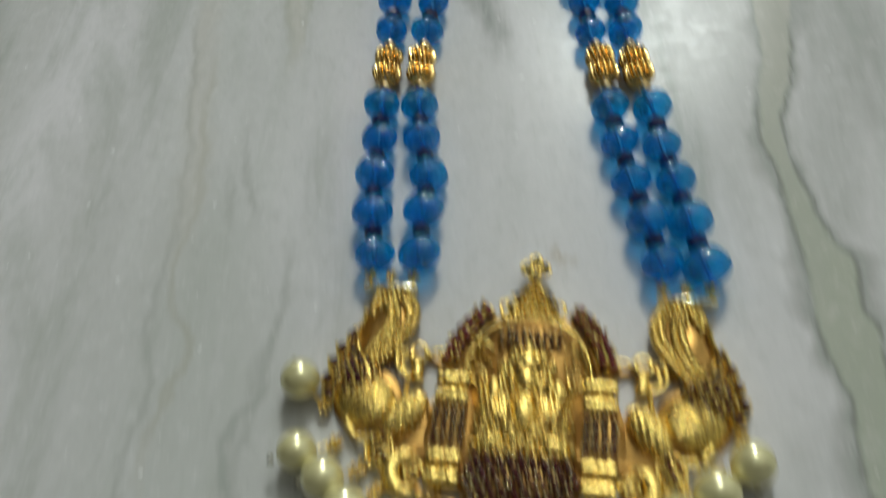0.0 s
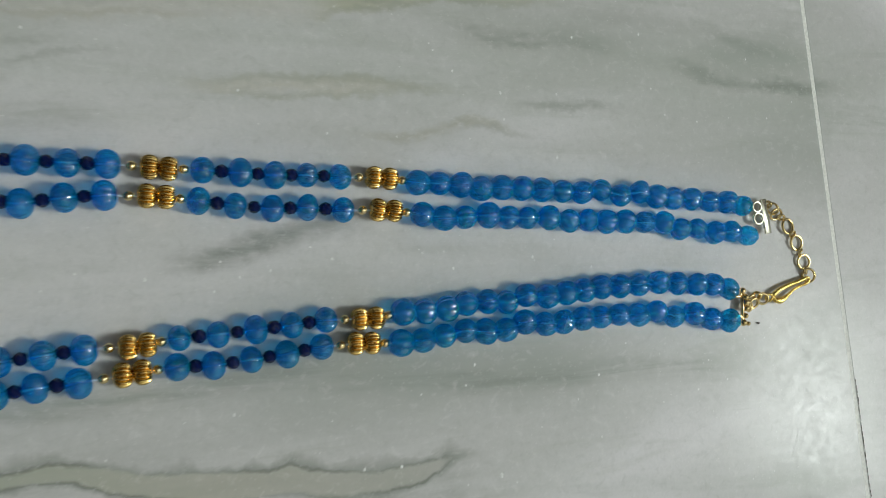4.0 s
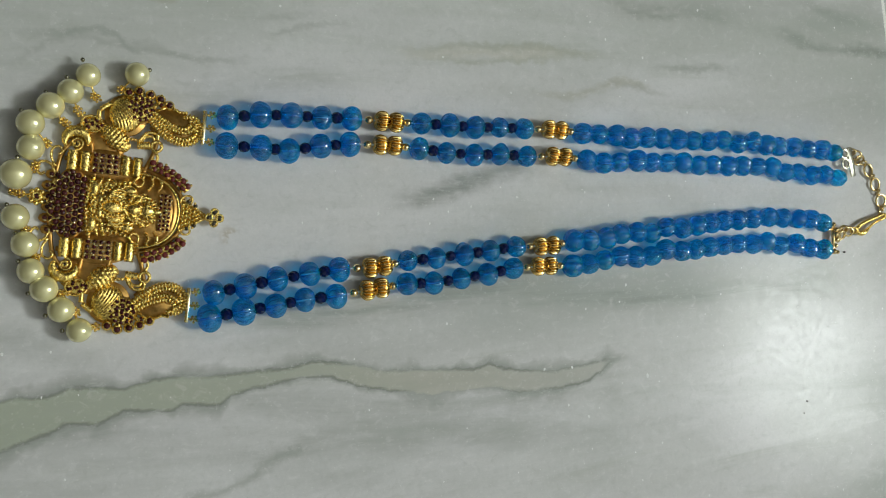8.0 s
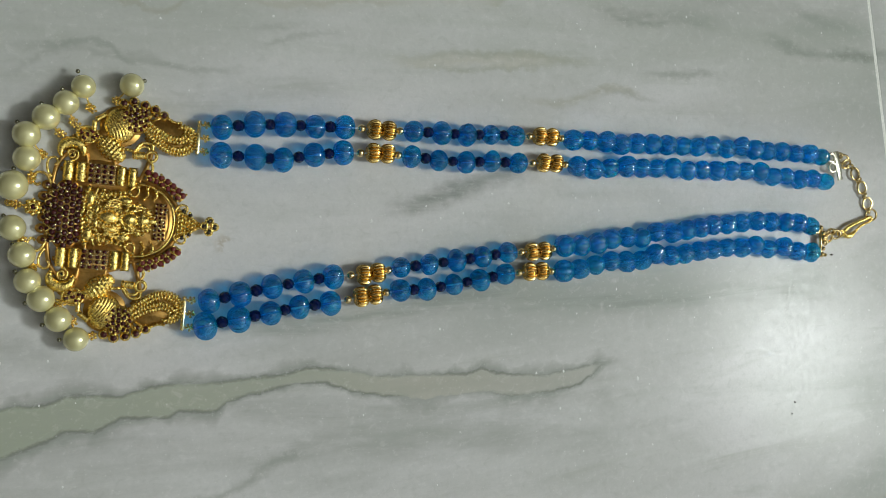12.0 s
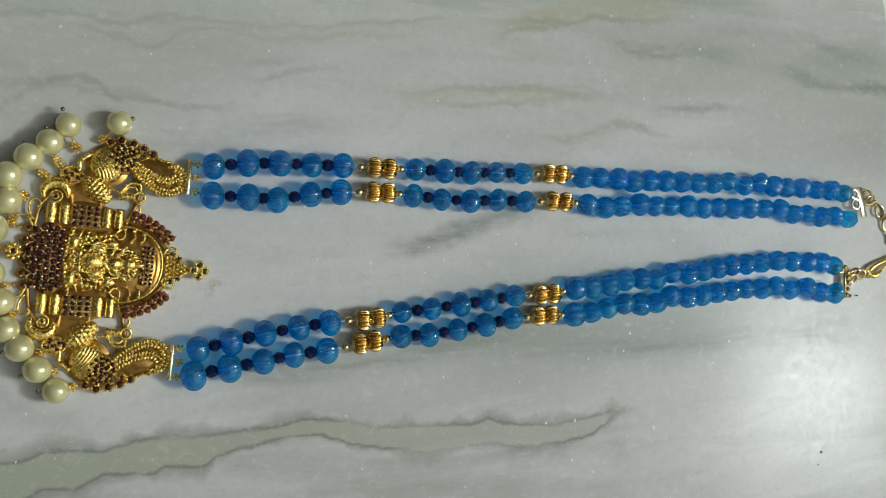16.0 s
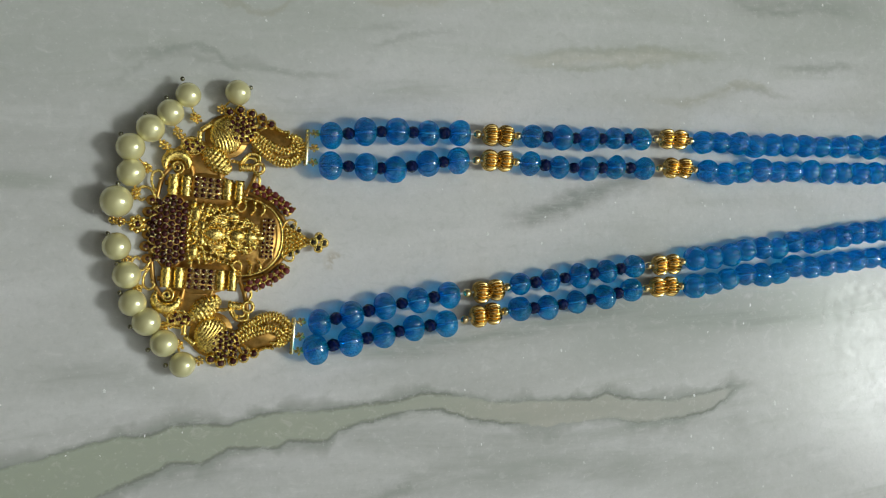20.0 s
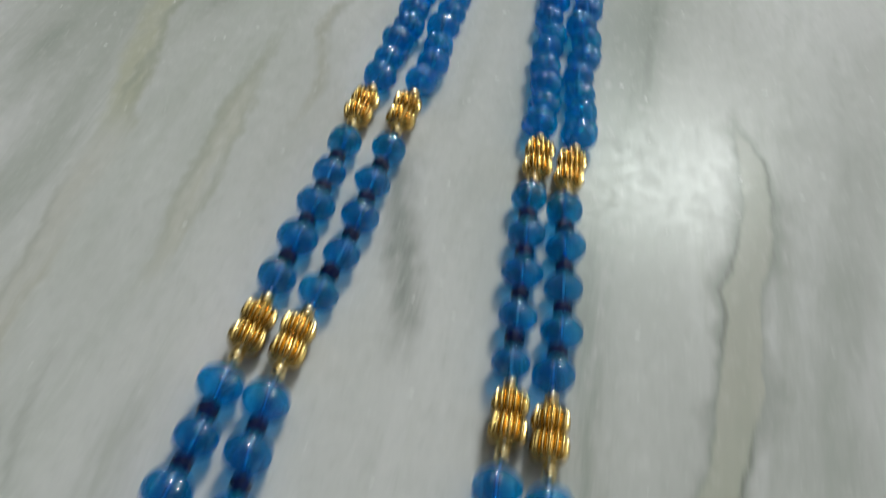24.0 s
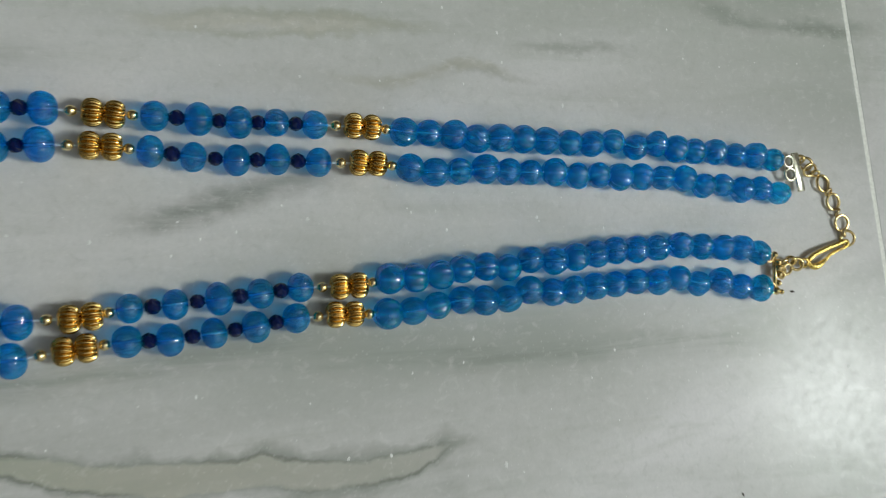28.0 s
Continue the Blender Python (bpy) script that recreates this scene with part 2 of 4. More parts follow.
    smoke = calc(t, "MULTIPLY", smoke, calc(t, "ADD", calc(t, "MULTIPLY", smooth(t, fine, 0.25, 0.6), 0.4), 0.6))
    col = blend(t, calc(t, "MULTIPLY", calc(t, "MULTIPLY", smoke, tuft), 0.78), col, (0.225, 0.24, 0.205))
    halo = calc(t, "MULTIPLY", smooth(t, over, 0.016, 0.0), smooth(t, streak, 0.40, 0.62))
    col = blend(t, calc(t, "MULTIPLY", calc(t, "MULTIPLY", halo, tuft), 0.28), col, grey)
    fill = ramp(t, y, [(0.10, (0.45, 0.49, 0.38)), (0.30, (0.49, 0.51, 0.41)), (0.42, (0.545, 0.53, 0.46)), (0.56, (0.57, 0.56, 0.52))])
    fill = blend(t, calc(t, "MULTIPLY", smooth(t, wob, 0.40, 0.66), 0.30), fill, (0.43, 0.455, 0.385))
    inside = calc(t, "MULTIPLY", smooth(t, d, 0.0004, -0.0004), run)
    col = blend(t, calc(t, "MULTIPLY", inside, 0.74), col, fill)
    rim = calc(t, "MULTIPLY", calc(t, "MULTIPLY", smooth(t, calc(t, "ABSOLUTE", d), 0.0010, 0.0001), smooth(t, fine, 0.34, 0.58)), run)
    col = blend(t, calc(t, "MULTIPLY", rim, 0.50), col, (0.17, 0.18, 0.15))
    # a small brown smudge by the finial
    v = t.nodes.new("ShaderNodeVectorMath")
    v.operation = "DISTANCE"
    t.links.new(geo.outputs["Position"], v.inputs[0])
    v.inputs[1].default_value = (0.0385, 0.093, 0.0)
    col = blend(t, calc(t, "MULTIPLY", calc(t, "MULTIPLY", smooth(t, v.outputs["Value"], 0.0045, 0.0008), smooth(t, wob2, 0.42, 0.62)), 0.7), col, (0.42, 0.35, 0.25))
    # crystals
    vor = node(t, "ShaderNodeTexVoronoi", Scale=420.0)
    t.links.new(place, vor.inputs["Vector"])
    col = blend(t, calc(t, "MULTIPLY", smooth(t, vor.outputs["Distance"], 0.17, 0.05), 0.22), col, (0.88, 0.88, 0.87))
    col = blend(t, calc(t, "MULTIPLY", smooth(t, grain, 0.35, 0.7), 0.10), col, (0.40, 0.41, 0.40))
    # cloudy mottling a few millimetres wide
    mot = stretched_noise(t, place, 330, 1, 0.7, 5, 0.7, 0.6)
    col = blend(t, calc(t, "MULTIPLY", smooth(t, mot, 0.50, 0.72), 0.22), col, (0.40, 0.41, 0.38))
    col = blend(t, calc(t, "MULTIPLY", smooth(t, mot, 0.48, 0.28), 0.25), col, (0.82, 0.80, 0.80))
    # slabs differ a little
    tone = calc(t, "ADD", calc(t, "MULTIPLY", info.outputs["Random"], 0.06), 0.95)
    mul = t.nodes.new("ShaderNodeVectorMath")
    mul.operation = "SCALE"
    t.links.new(col, mul.inputs[0])
    t.links.new(tone, mul.inputs["Scale"])
    t.links.new(mul.outputs[0], b.inputs["Base Color"])
    patch = stretched_noise(t, place, 420, 1, 1, 6, 0.8)
    rg = calc(t, "ADD", calc(t, "MULTIPLY", smooth(t, patch, 0.35, 0.65), 0.11), calc(t, "MULTIPLY", streak, 0.08))
    t.links.new(calc(t, "ADD", rg, 0.13), b.inputs["Roughness"])
    b.inputs["Specular IOR Level"].default_value = 0.10
    bump = node(t, "ShaderNodeBump", Strength=0.085, Distance=0.0003)
    peel = stretched_noise(t, place, 480, 1, 0.8, 6, 0.74)
    t.links.new(peel, bump.inputs["Height"])
    t.links.new(bump.outputs[0], b.inputs["Normal"])
    return m


def plain(name, colour, rough, metal=0.0, vary=0.12, scale=300.0, bump=0.0, coat=0.0, random_tone=0.0):
    m, t, b = material(name)
    tc = t.nodes.new("ShaderNodeTexCoord")
    n = node(t, "ShaderNodeTexNoise", Scale=scale, Detail=4.0)
    t.links.new(tc.outputs["Object"], n.inputs["Vector"])
    dark = tuple(c * (1 - vary) for c in colour)
    light = tuple(min(1.0, c * (1 + vary)) for c in colour)
    col = ramp(t, n.outputs[0], [(0.3, dark), (0.7, light)])
    if random_tone:
        info = t.nodes.new("ShaderNodeObjectInfo")
        mul = t.nodes.new("ShaderNodeVectorMath")
        mul.operation = "SCALE"
        t.links.new(col, mul.inputs[0])
        t.links.new(calc(t, "ADD", calc(t, "MULTIPLY", info.outputs["Random"], random_tone), 1 - random_tone / 2), mul.inputs["Scale"])
        col = mul.outputs[0]
    t.links.new(col, b.inputs["Base Color"])
    b.inputs["Metallic"].default_value = metal
    t.links.new(calc(t, "ADD", calc(t, "MULTIPLY", n.outputs[0], 0.14), max(rough - 0.07, 0.0)), b.inputs["Roughness"])
    b.inputs["Coat Weight"].default_value = coat
    if bump:
        bp = node(t, "ShaderNodeBump", Strength=bump, Distance=0.0003)
        t.links.new(n.outputs[0], bp.inputs["Height"])
        t.links.new(bp.outputs[0], b.inputs["Normal"])
    return m


def blue_quartz(clear=0.57, trans=0.72, ior=1.45, scale=0.005, lo=(0.012, 0.49, 1.0), hi=(0.035, 0.61, 1.0)):
    """Dyed glass: a bright cloudy body under a clear skin, through which some light passes straight."""
    m, t, b = material("blue_quartz")
    tc = t.nodes.new("ShaderNodeTexCoord")
    info = t.nodes.new("ShaderNodeObjectInfo")
    n = node(t, "ShaderNodeTexNoise", Scale=260.0, Detail=3.0)
    t.links.new(tc.outputs["Object"], n.inputs["Vector"])
    col = ramp(t, n.outputs[0], [(0.3, lo), (0.7, hi)])
    mul = t.nodes.new("ShaderNodeVectorMath")
    mul.operation = "SCALE"
    t.links.new(col, mul.inputs[0])
    t.links.new(calc(t, "ADD", calc(t, "MULTIPLY", info.outputs["Random"], 0.20), 0.85), mul.inputs["Scale"])
    t.links.new(mul.outputs[0], b.inputs["Base Color"])
    b.inputs["Roughness"].default_value = 0.0
    b.inputs["Specular IOR Level"].default_value = 0.25
    b.inputs["IOR"].default_value = ior
    b.inputs["Transmission Weight"].default_value = trans
    b.inputs["Subsurface Weight"].default_value = 1.0
    b.inputs["Subsurface Scale"].default_value = scale
    b.inputs["Subsurface Radius"].default_value = (0.12, 0.55, 1.0)
    thin = t.nodes.new("ShaderNodeBsdfTransparent")
    thin.inputs[0].default_value = (0.06, 0.64, 1.0, 1)
    mix = t.nodes.new("ShaderNodeMixShader")
    mix.inputs[0].default_value = clear
    t.links.new(b.outputs[0], mix.inputs[1])
    t.links.new(thin.outputs[0], mix.inputs[2])
    # the polished skin
    skin = t.nodes.new("ShaderNodeBsdfGlossy")
    skin.inputs["Roughness"].default_value = 0.05
    skin.inputs["Color"].default_value = (1, 1, 1, 1)
    gloss = t.nodes.new("ShaderNodeMixShader")
    gloss.inputs[0].default_value = 0.055
    t.links.new(mix.outputs[0], gloss.inputs[1])
    t.links.new(skin.outputs[0], gloss.inputs[2])
    t.links.new(gloss.outputs[0], t.nodes["Material Output"].inputs[0])
    return m


MM = 0.001
MARBLE = marble()
GROUT = plain("grout", (0.88, 0.88, 0.84), 0.85, bump=0.4, scale=900)
PAINT = plain("wall_paint", (0.52, 0.52, 0.50), 0.8, scale=8, vary=0.05)
# dark brown for two unseen walls, chosen to cut the bounced light
SHADE_PAINT = plain("shade_wall_paint", (0.075, 0.066, 0.052), 0.8, scale=8, vary=0.06)
WHITE = plain("ceiling_paint", (0.70, 0.70, 0.69), 0.85, scale=8, vary=0.03)
FRAME_PAINT = plain("frame_paint", (0.55, 0.54, 0.5), 0.5, scale=40)
QUARTZ = blue_quartz()
# lit copy of the same glass: greener to offset light lost between stacked beads
LIT_QUARTZ = blue_quartz(lo=(0.008, 0.62, 1.0), hi=(0.022, 0.74, 1.0))
NAVY = plain("navy_crystal", (0.002, 0.008, 0.065), 0.03, scale=200, vary=0.3)
GOLD = plain("gold", (1.0, 0.655, 0.19), 0.26, metal=1.0, scale=1300, vary=0.2, bump=0.9)
BEAD_GOLD = plain("bead_gold", (0.75, 0.52, 0.185), 0.15, metal=1.0, scale=700, vary=0.2, bump=0.1, random_tone=0.2)
BAR = plain("white_gold", (0.95, 0.91, 0.76), 0.24, metal=1.0, scale=900, vary=0.08)
# browner gold; its dark tone also carries the shade of the pendant's recesses
BACKING = plain("brown_gold", (0.52, 0.30, 0.085), 0.42, metal=1.0, scale=500, vary=0.3, bump=0.4)
CLAW = plain("bright_gold", (1.0, 0.77, 0.42), 0.16, metal=1.0, scale=900, vary=0.1)
PALE = plain("pale_gold", (0.90, 0.80, 0.52), 0.18, metal=1.0, scale=900, vary=0.1)
LINK = plain("link_gold", (0.80, 0.62, 0.30), 0.2, metal=1.0, scale=900, vary=0.15)
STEEL = plain("dull_pin", (0.42, 0.40, 0.30), 0.25, metal=1.0, scale=900)
PEARL = plain("pearl", (0.82, 0.76, 0.40), 0.24, metal=0.35, scale=250, vary=0.05, coat=1.0, random_tone=0.08)
RUBY = plain("ruby_glass", (0.055, 0.008, 0.009), 0.09, scale=500, vary=0.3, coat=0.0, random_tone=0.5)
PINK = plain("rose_glass", (0.15, 0.024, 0.026), 0.09, scale=500, vary=0.3, coat=0.0, random_tone=0.4)
ONYX = plain("dark_stone", (0.03, 0.022, 0.016), 0.10, scale=500, vary=0.3, coat=0.4)
THREAD = plain("thread", (0.50, 0.60, 0.68), 0.6, scale=900)
DUST = plain("dust", (0.80, 0.80, 0.79), 0.6, scale=900)
CRUMB = plain("crumb", (0.045, 0.03, 0.02), 0.7, scale=900, vary=0.3)
pb = PEARL.node_tree.nodes["Principled BSDF"]
pb.inputs["Specular IOR Level"].default_value, pb.inputs["Coat IOR"].default_value, pb.inputs["Coat Roughness"].default_value = 0.8, 1.8, 0.06
GLASS, gt, gb = material("window_glass")
gb.inputs["Transmission Weight"].default_value, gb.inputs["Roughness"].default_value = 1.0, 0.0


# ---------------------------------------------------------------- shapes
class Geo:
    """Vertices and faces of one mesh, in millimetres."""

    def __init__(self):
        self.v, self.f = [], []

    def add(self, verts, faces):
        k = len(self.v)
        self.v += [tuple(p) for p in verts]
        self.f += [tuple(i + k for i in f) for f in faces]
        return self

    def grid(self, rows, closed=True, cap=True):
        n = len(rows[0])
        verts = [p for r in rows for p in r]
        faces = []
        for i in range(len(rows) - 1):
            for j in range(n if closed else n - 1):
                a, b = i * n + j, i * n + (j + 1) % n
                faces.append((a, b, b + n, a + n))
        if cap:
            faces.append(tuple(range(n - 1, -1, -1)))
            k = (len(rows) - 1) * n
            faces.append(tuple(range(k, k + n)))
        return self.add(verts, faces)

    def ball(self, c, r, seg=8, ring=5, squash=(1, 1, 1)):
        rows = []
        for i in range(ring + 1):
            a = math.pi * (0.04 + 0.92 * i / ring)
            rows.append([(c[0] + squash[0] * r * math.sin(a) * math.cos(2 * math.pi * j / seg), c[1] + squash[1] * r * math.sin(a) * math.sin(2 * math.pi * j / seg), c[2] - squash[2] * r * math.cos(a)) for j in range(seg)])
        return self.grid(rows)

    def tube(self, pts, r, seg=8, close=False):
        pts = [Vector(p) for p in pts]
        n = len(pts)
        rows = []
        for i, p in enumerate(pts):
            a = pts[i - 1] if (i or close) else p
            b = pts[(i + 1) % n] if (i < n - 1 or close) else p
            d = (b - a).normalized()
            s = d.cross(Vector((0, 0, 1)))
            s = s.normalized() if s.length > 1e-4 else Vector((1, 0, 0))
            u = s.cross(d)
            rr = r[i] if isinstance(r, (list, tuple)) else r
            rows.append([p + rr * (math.cos(2 * math.pi * k / seg) * s + math.sin(2 * math.pi * k / seg) * u) for k in range(seg)])
        if close:
            rows.append(rows[0])
        return self.grid(rows, cap=not close)

    def ring(self, c, R, r, seg=20, sub=8, tilt=(0, 0), long=1.0, turn=0.0):
        m = Matrix.Translation(c) @ Matrix.Rotation(turn, 4, "Z") @ Matrix.Rotation(tilt[0], 4, "X") @ Matrix.Rotation(tilt[1], 4, "Y")
        return self.tube([m @ Vector((R * long * math.cos(2 * math.pi * k / seg), R * math.sin(2 * math.pi * k / seg), 0)) for k in range(seg)], r, sub, True)

    def box(self, c, size, turn=0.0, bevel=0.15):
        x, y, z = (s / 2 for s in size)
        m = Matrix.Translation(c) @ Matrix.Rotation(turn, 4, "Z")
        rows = []
        for dz, k in ((-z, bevel), (-z + bevel, 0), (z - bevel, 0), (z, bevel)):
            a, b = x - k, y - k
            e = bevel
            rows.append([m @ Vector(p) for p in ((-a, -b + e, dz), (-a + e, -b, dz), (a - e, -b, dz), (a, -b + e, dz), (a, b - e, dz), (a - e, b, dz), (-a + e, b, dz), (-a, b - e, dz))])
        return self.grid(rows)

    def slab(self, outline, z0, z1, edge=0.2):
        """A plate with a rounded rim; the outline runs counter-clockwise and is star-shaped about its middle."""
        c = sum((Vector(p) for p in outline), Vector((0, 0))) / len(outline)
        rows = []
        for z, k in ((z0, 0), (z1 - edge, 0), (z1, edge)):
            ring = []
            for p in outline:
                d = Vector(p) - c
                q = c + d * max(0.0, 1 - k / max(d.length, 0.01))
                ring.append((q.x, q.y, z))
            rows.append(ring)
        return self.grid(rows)

    def mesh(self, name, mat, smooth_shade=True):
        me = bpy.data.meshes.new(name)
        me.from_pydata([(x * MM, y * MM, z * MM) for x, y, z in self.v], [], self.f)
        if smooth_shade:
            me.polygons.foreach_set("use_smooth", [True] * len(me.polygons))
        me.materials.append(mat)
        me.update()
        return me


def part(name, data, parent, label="", m=None):
    ob = new(name, data)
    ob.parent = parent
    if m is not None:
        ob.matrix_basis = m
    return tagged(ob, label) if label else ob


def spline(pts, per=6):
    """Points along a smooth line through pts."""
    pts = [Vector(p) for p in pts]
    out = []
    for i in range(len(pts) - 1):
        p0, p1, p2, p3 = pts[max(i - 1, 0)], pts[i], pts[i + 1], pts[min(i + 2, len(pts) - 1)]
        for k in range(per):
            s = k / per
            out.append(0.5 * (2 * p1 + (p2 - p0) * s + (2 * p0 - 5 * p1 + 4 * p2 - p3) * s * s + (3 * p1 - p0 - 3 * p2 + p3) * s ** 3))
    return out + [pts[-1]]


def evenly(pts, step):
    """Places a step apart along a line."""
    out, left = [pts[0]], step
    for a, b in zip(pts, pts[1:]):
        d, at = (b - a).length, 0.0
        while d - at >= left:
            at += left
            out.append(a + (b - a) * (at / d))
            left = step
        left -= d - at
    return out


def offset(pts, by):
    """The line moved sideways, to its left."""
    out = []
    for i, p in enumerate(pts):
        d = pts[min(i + 1, len(pts) - 1)] - pts[max(i - 1, 0)]
        out.append(p + by * Vector((-d.y, d.x, 0)).normalized())
    return out


def melon(name, r, half, ribs, depth, mat, seed, seg=6, rows=12, hole=0.16, power=0.75, groove=1.1, bore=False):
    """A ribbed bead, its axis along x."""
    rng = random.Random(seed)
    tw, sq = rng.uniform(-0.25, 0.25), rng.uniform(0.95, 1.05)
    lobe = [rng.uniform(0.93, 1.04) for _ in range(ribs)]
    g = Geo()
    out = []
    n = ribs * seg
    for i in range(rows + 1):
        a = math.pi * i / rows
        x = -half * math.cos(a)
        rad = r * (hole + (1 - hole) * math.sin(a) ** power)
        ring = []
        for j in range(n):
            th = 2 * math.pi * j / n
            w = abs(math.sin(ribs * th / 2))
            cut = 1 - depth * (1 - w) ** groove * min(1.0, math.sin(a) * 1.5 + 0.25)
            rr = rad * cut * (1 + (lobe[j // seg] - 1) * w)
            ph = th + tw * math.cos(a)
            ring.append((x, rr * math.cos(ph) * sq, rr * math.sin(ph) / sq))
        out.append(ring)
    if not bore:
        return g.grid(out).mesh(name, mat)
    # the drilled hole, wider at its mouths
    inner = [[(half * k, r * b * math.cos(2 * math.pi * j / n), r * b * math.sin(2 * math.pi * j / n)) for j in range(n)] for k, b in ((0.98, 0.15), (0.5, 0.11), (-0.2, 0.09), (-0.98, 0.14))]
    return g.grid(out + inner + [out[0]], cap=False).mesh(name, mat)


# ---------------------------------------------------------------- the room
def floor():
    top = new("floor")
    tagged(top, "pale grey-green veined marble floor slabs with tight joints", "floor", kind="structure")
    turn = radians(5.1)
    side, gap = 900.0, 1.9
    me = Geo()
    h, z = side / 2 - gap / 2, 0.0
    rows = []
    for dz, k in ((-20.0, 0.0), (-0.12, 0.0), (0.0, 0.12)):
        rows.append([(-h + k, -h + k, dz), (h - k, -h + k, dz), (h - k, h - k, dz), (-h + k, h - k, dz)])
    me.grid(rows)
    slab = me.mesh("marble_slab", MARBLE, False)
    base = Matrix.Translation((0.04, 0.4056, 0)) @ Matrix.Rotation(turn, 4, "Z")
    for i in range(-2, 3):
        for j in range(-2, 4):
            part("marble_slab", slab, top, m=base @ Matrix.Translation((side * MM * (i + 0.02), side * MM * (j - 0.5), 0)))
    bed = Geo().box((0, 450, -10.12), (4500, 5400, 20), 0, 0.5).mesh("joint_grout", GROUT, False)
    part("joint_grout", bed, top, "whitish joint grout", base)
    # hairline cracks along the joint and across the corner of the next slab
    rng = random.Random(12)
    for line in ([(84, 410.9), (95, 411.9), (109, 413.1), (123, 414.4), (131, 415.2)], [(140, 416.0), (150, 416.9), (156, 417.4), (165, 418.2)], [(156, 417.4), (155.9, 420.8), (155.2, 423.2), (154.6, 427), (155.6, 434), (154.2, 446)]):
        pts = spline([(x, y, 0.0) for x, y in line], 7)
        g = Geo()
        for a, b in zip(pts, pts[1:]):
            d = (b - a).normalized()
            n = Vector((-d.y, d.x, 0)) * rng.uniform(0.10, 0.30)
            o = Vector((rng.uniform(-0.12, 0.12), rng.uniform(-0.12, 0.12), 0))
            low = [a + o - n, b + o - n, b + o + n, a + o + n]
            g.grid([[(p.x, p.y, 0.004) for p in low], [(p.x, p.y, 0.02) for p in low]])
        part("crack", g.mesh("crack", CRUMB, False), top, "dark hairline crack")


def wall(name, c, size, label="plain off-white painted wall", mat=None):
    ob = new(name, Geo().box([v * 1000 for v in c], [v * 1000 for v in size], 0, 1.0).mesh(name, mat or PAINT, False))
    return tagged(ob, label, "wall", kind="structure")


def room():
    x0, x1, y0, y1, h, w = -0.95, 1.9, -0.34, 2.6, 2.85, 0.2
    # west and south walls: unseen, added close and dark to dim that side
    wall("shade_wall_west", (x0 - w / 2, (y0 + y1) / 2, h / 2), (w, y1 - y0 + 2 * w, h), "unseen dark brown wall added to dim the floor", SHADE_PAINT)
    wall("wall_east", (x1 + w / 2, (y0 + y1) / 2, h / 2), (w, y1 - y0 + 2 * w, h))
    wall("shade_wall_south", ((x0 + x1) / 2, y0 - w / 2, h / 2), (x1 - x0 - 0.004, w, h), "unseen dark brown wall added to dim the floor", SHADE_PAINT)
    # the wall with the window, in four pieces round the opening
    g = Geo()
    wx0, wx1 = WINDOW[0] - WIN_W / 2, WINDOW[0] + WIN_W / 2
    wz0, wz1 = WINDOW[2] - WIN_H / 2, WINDOW[2] + WIN_H / 2
    a, b = x0 + 0.002, x1 - 0.002
    for p, q, r, s in ((a, wx0, 0, h), (wx1, b, 0, h), (wx0, wx1, 0, wz0), (wx0, wx1, wz1, h)):
        g.box((500 * (p + q), 1000 * (y1 + w / 2), 500 * (r + s)), (1000 * (q - p), 1000 * w, 1000 * (s - r)), 0, 0.5)
    tagged(new("wall_north", g.mesh("wall_north", PAINT, False)), "off-white painted wall with a high window", "wall", kind="structure")
    tagged(new("ceiling", Geo().box((500 * (x0 + x1), 500 * (y0 + y1), 1000 * h + 60), (1000 * (x1 - x0) + 400, 1000 * (y1 - y0) + 400, 116), 0, 1).mesh("ceiling", WHITE, False)), "plain white ceiling", "ceiling", kind="structure")
    win = tagged(new("window_1"), "small high window with a painted frame", "window", kind="structure")
    yw = 1000 * (y1 + 0.12)
    for side in (-1, 1):
        part("window_frame", Geo().box((1000 * WINDOW[0] + side * (500 * WIN_W - 20), yw, 1000 * WINDOW[2]), (40, 50, 1000 * WIN_H), 0, 2).mesh("window_frame", FRAME_PAINT, False), win)
        part("window_frame", Geo().box((1000 * WINDOW[0], yw, 1000 * WINDOW[2] + side * (500 * WIN_H - 20)), (1000 * WIN_W - 82, 50, 40), 0, 2).mesh("window_frame", FRAME_PAINT, False), win)
    pane = part("pane", Geo().box((1000 * WINDOW[0], yw, 1000 * WINDOW[2]), (1000 * WIN_W - 82, 5, 1000 * WIN_H - 82), 0, 0.5).mesh("pane", GLASS, False), win)
    pane.visible_shadow = False


floor()
room()

# ---------------------------------------------------------------- the necklace
necklace = tagged(new("necklace"), "two-strand blue melon-bead necklace with gold temple pendant lying on marble", "necklace")
necklace.location = (0.0317, 0.0824, 0.0)
ORIGIN = Vector((31.7, 82.4, 0.0))

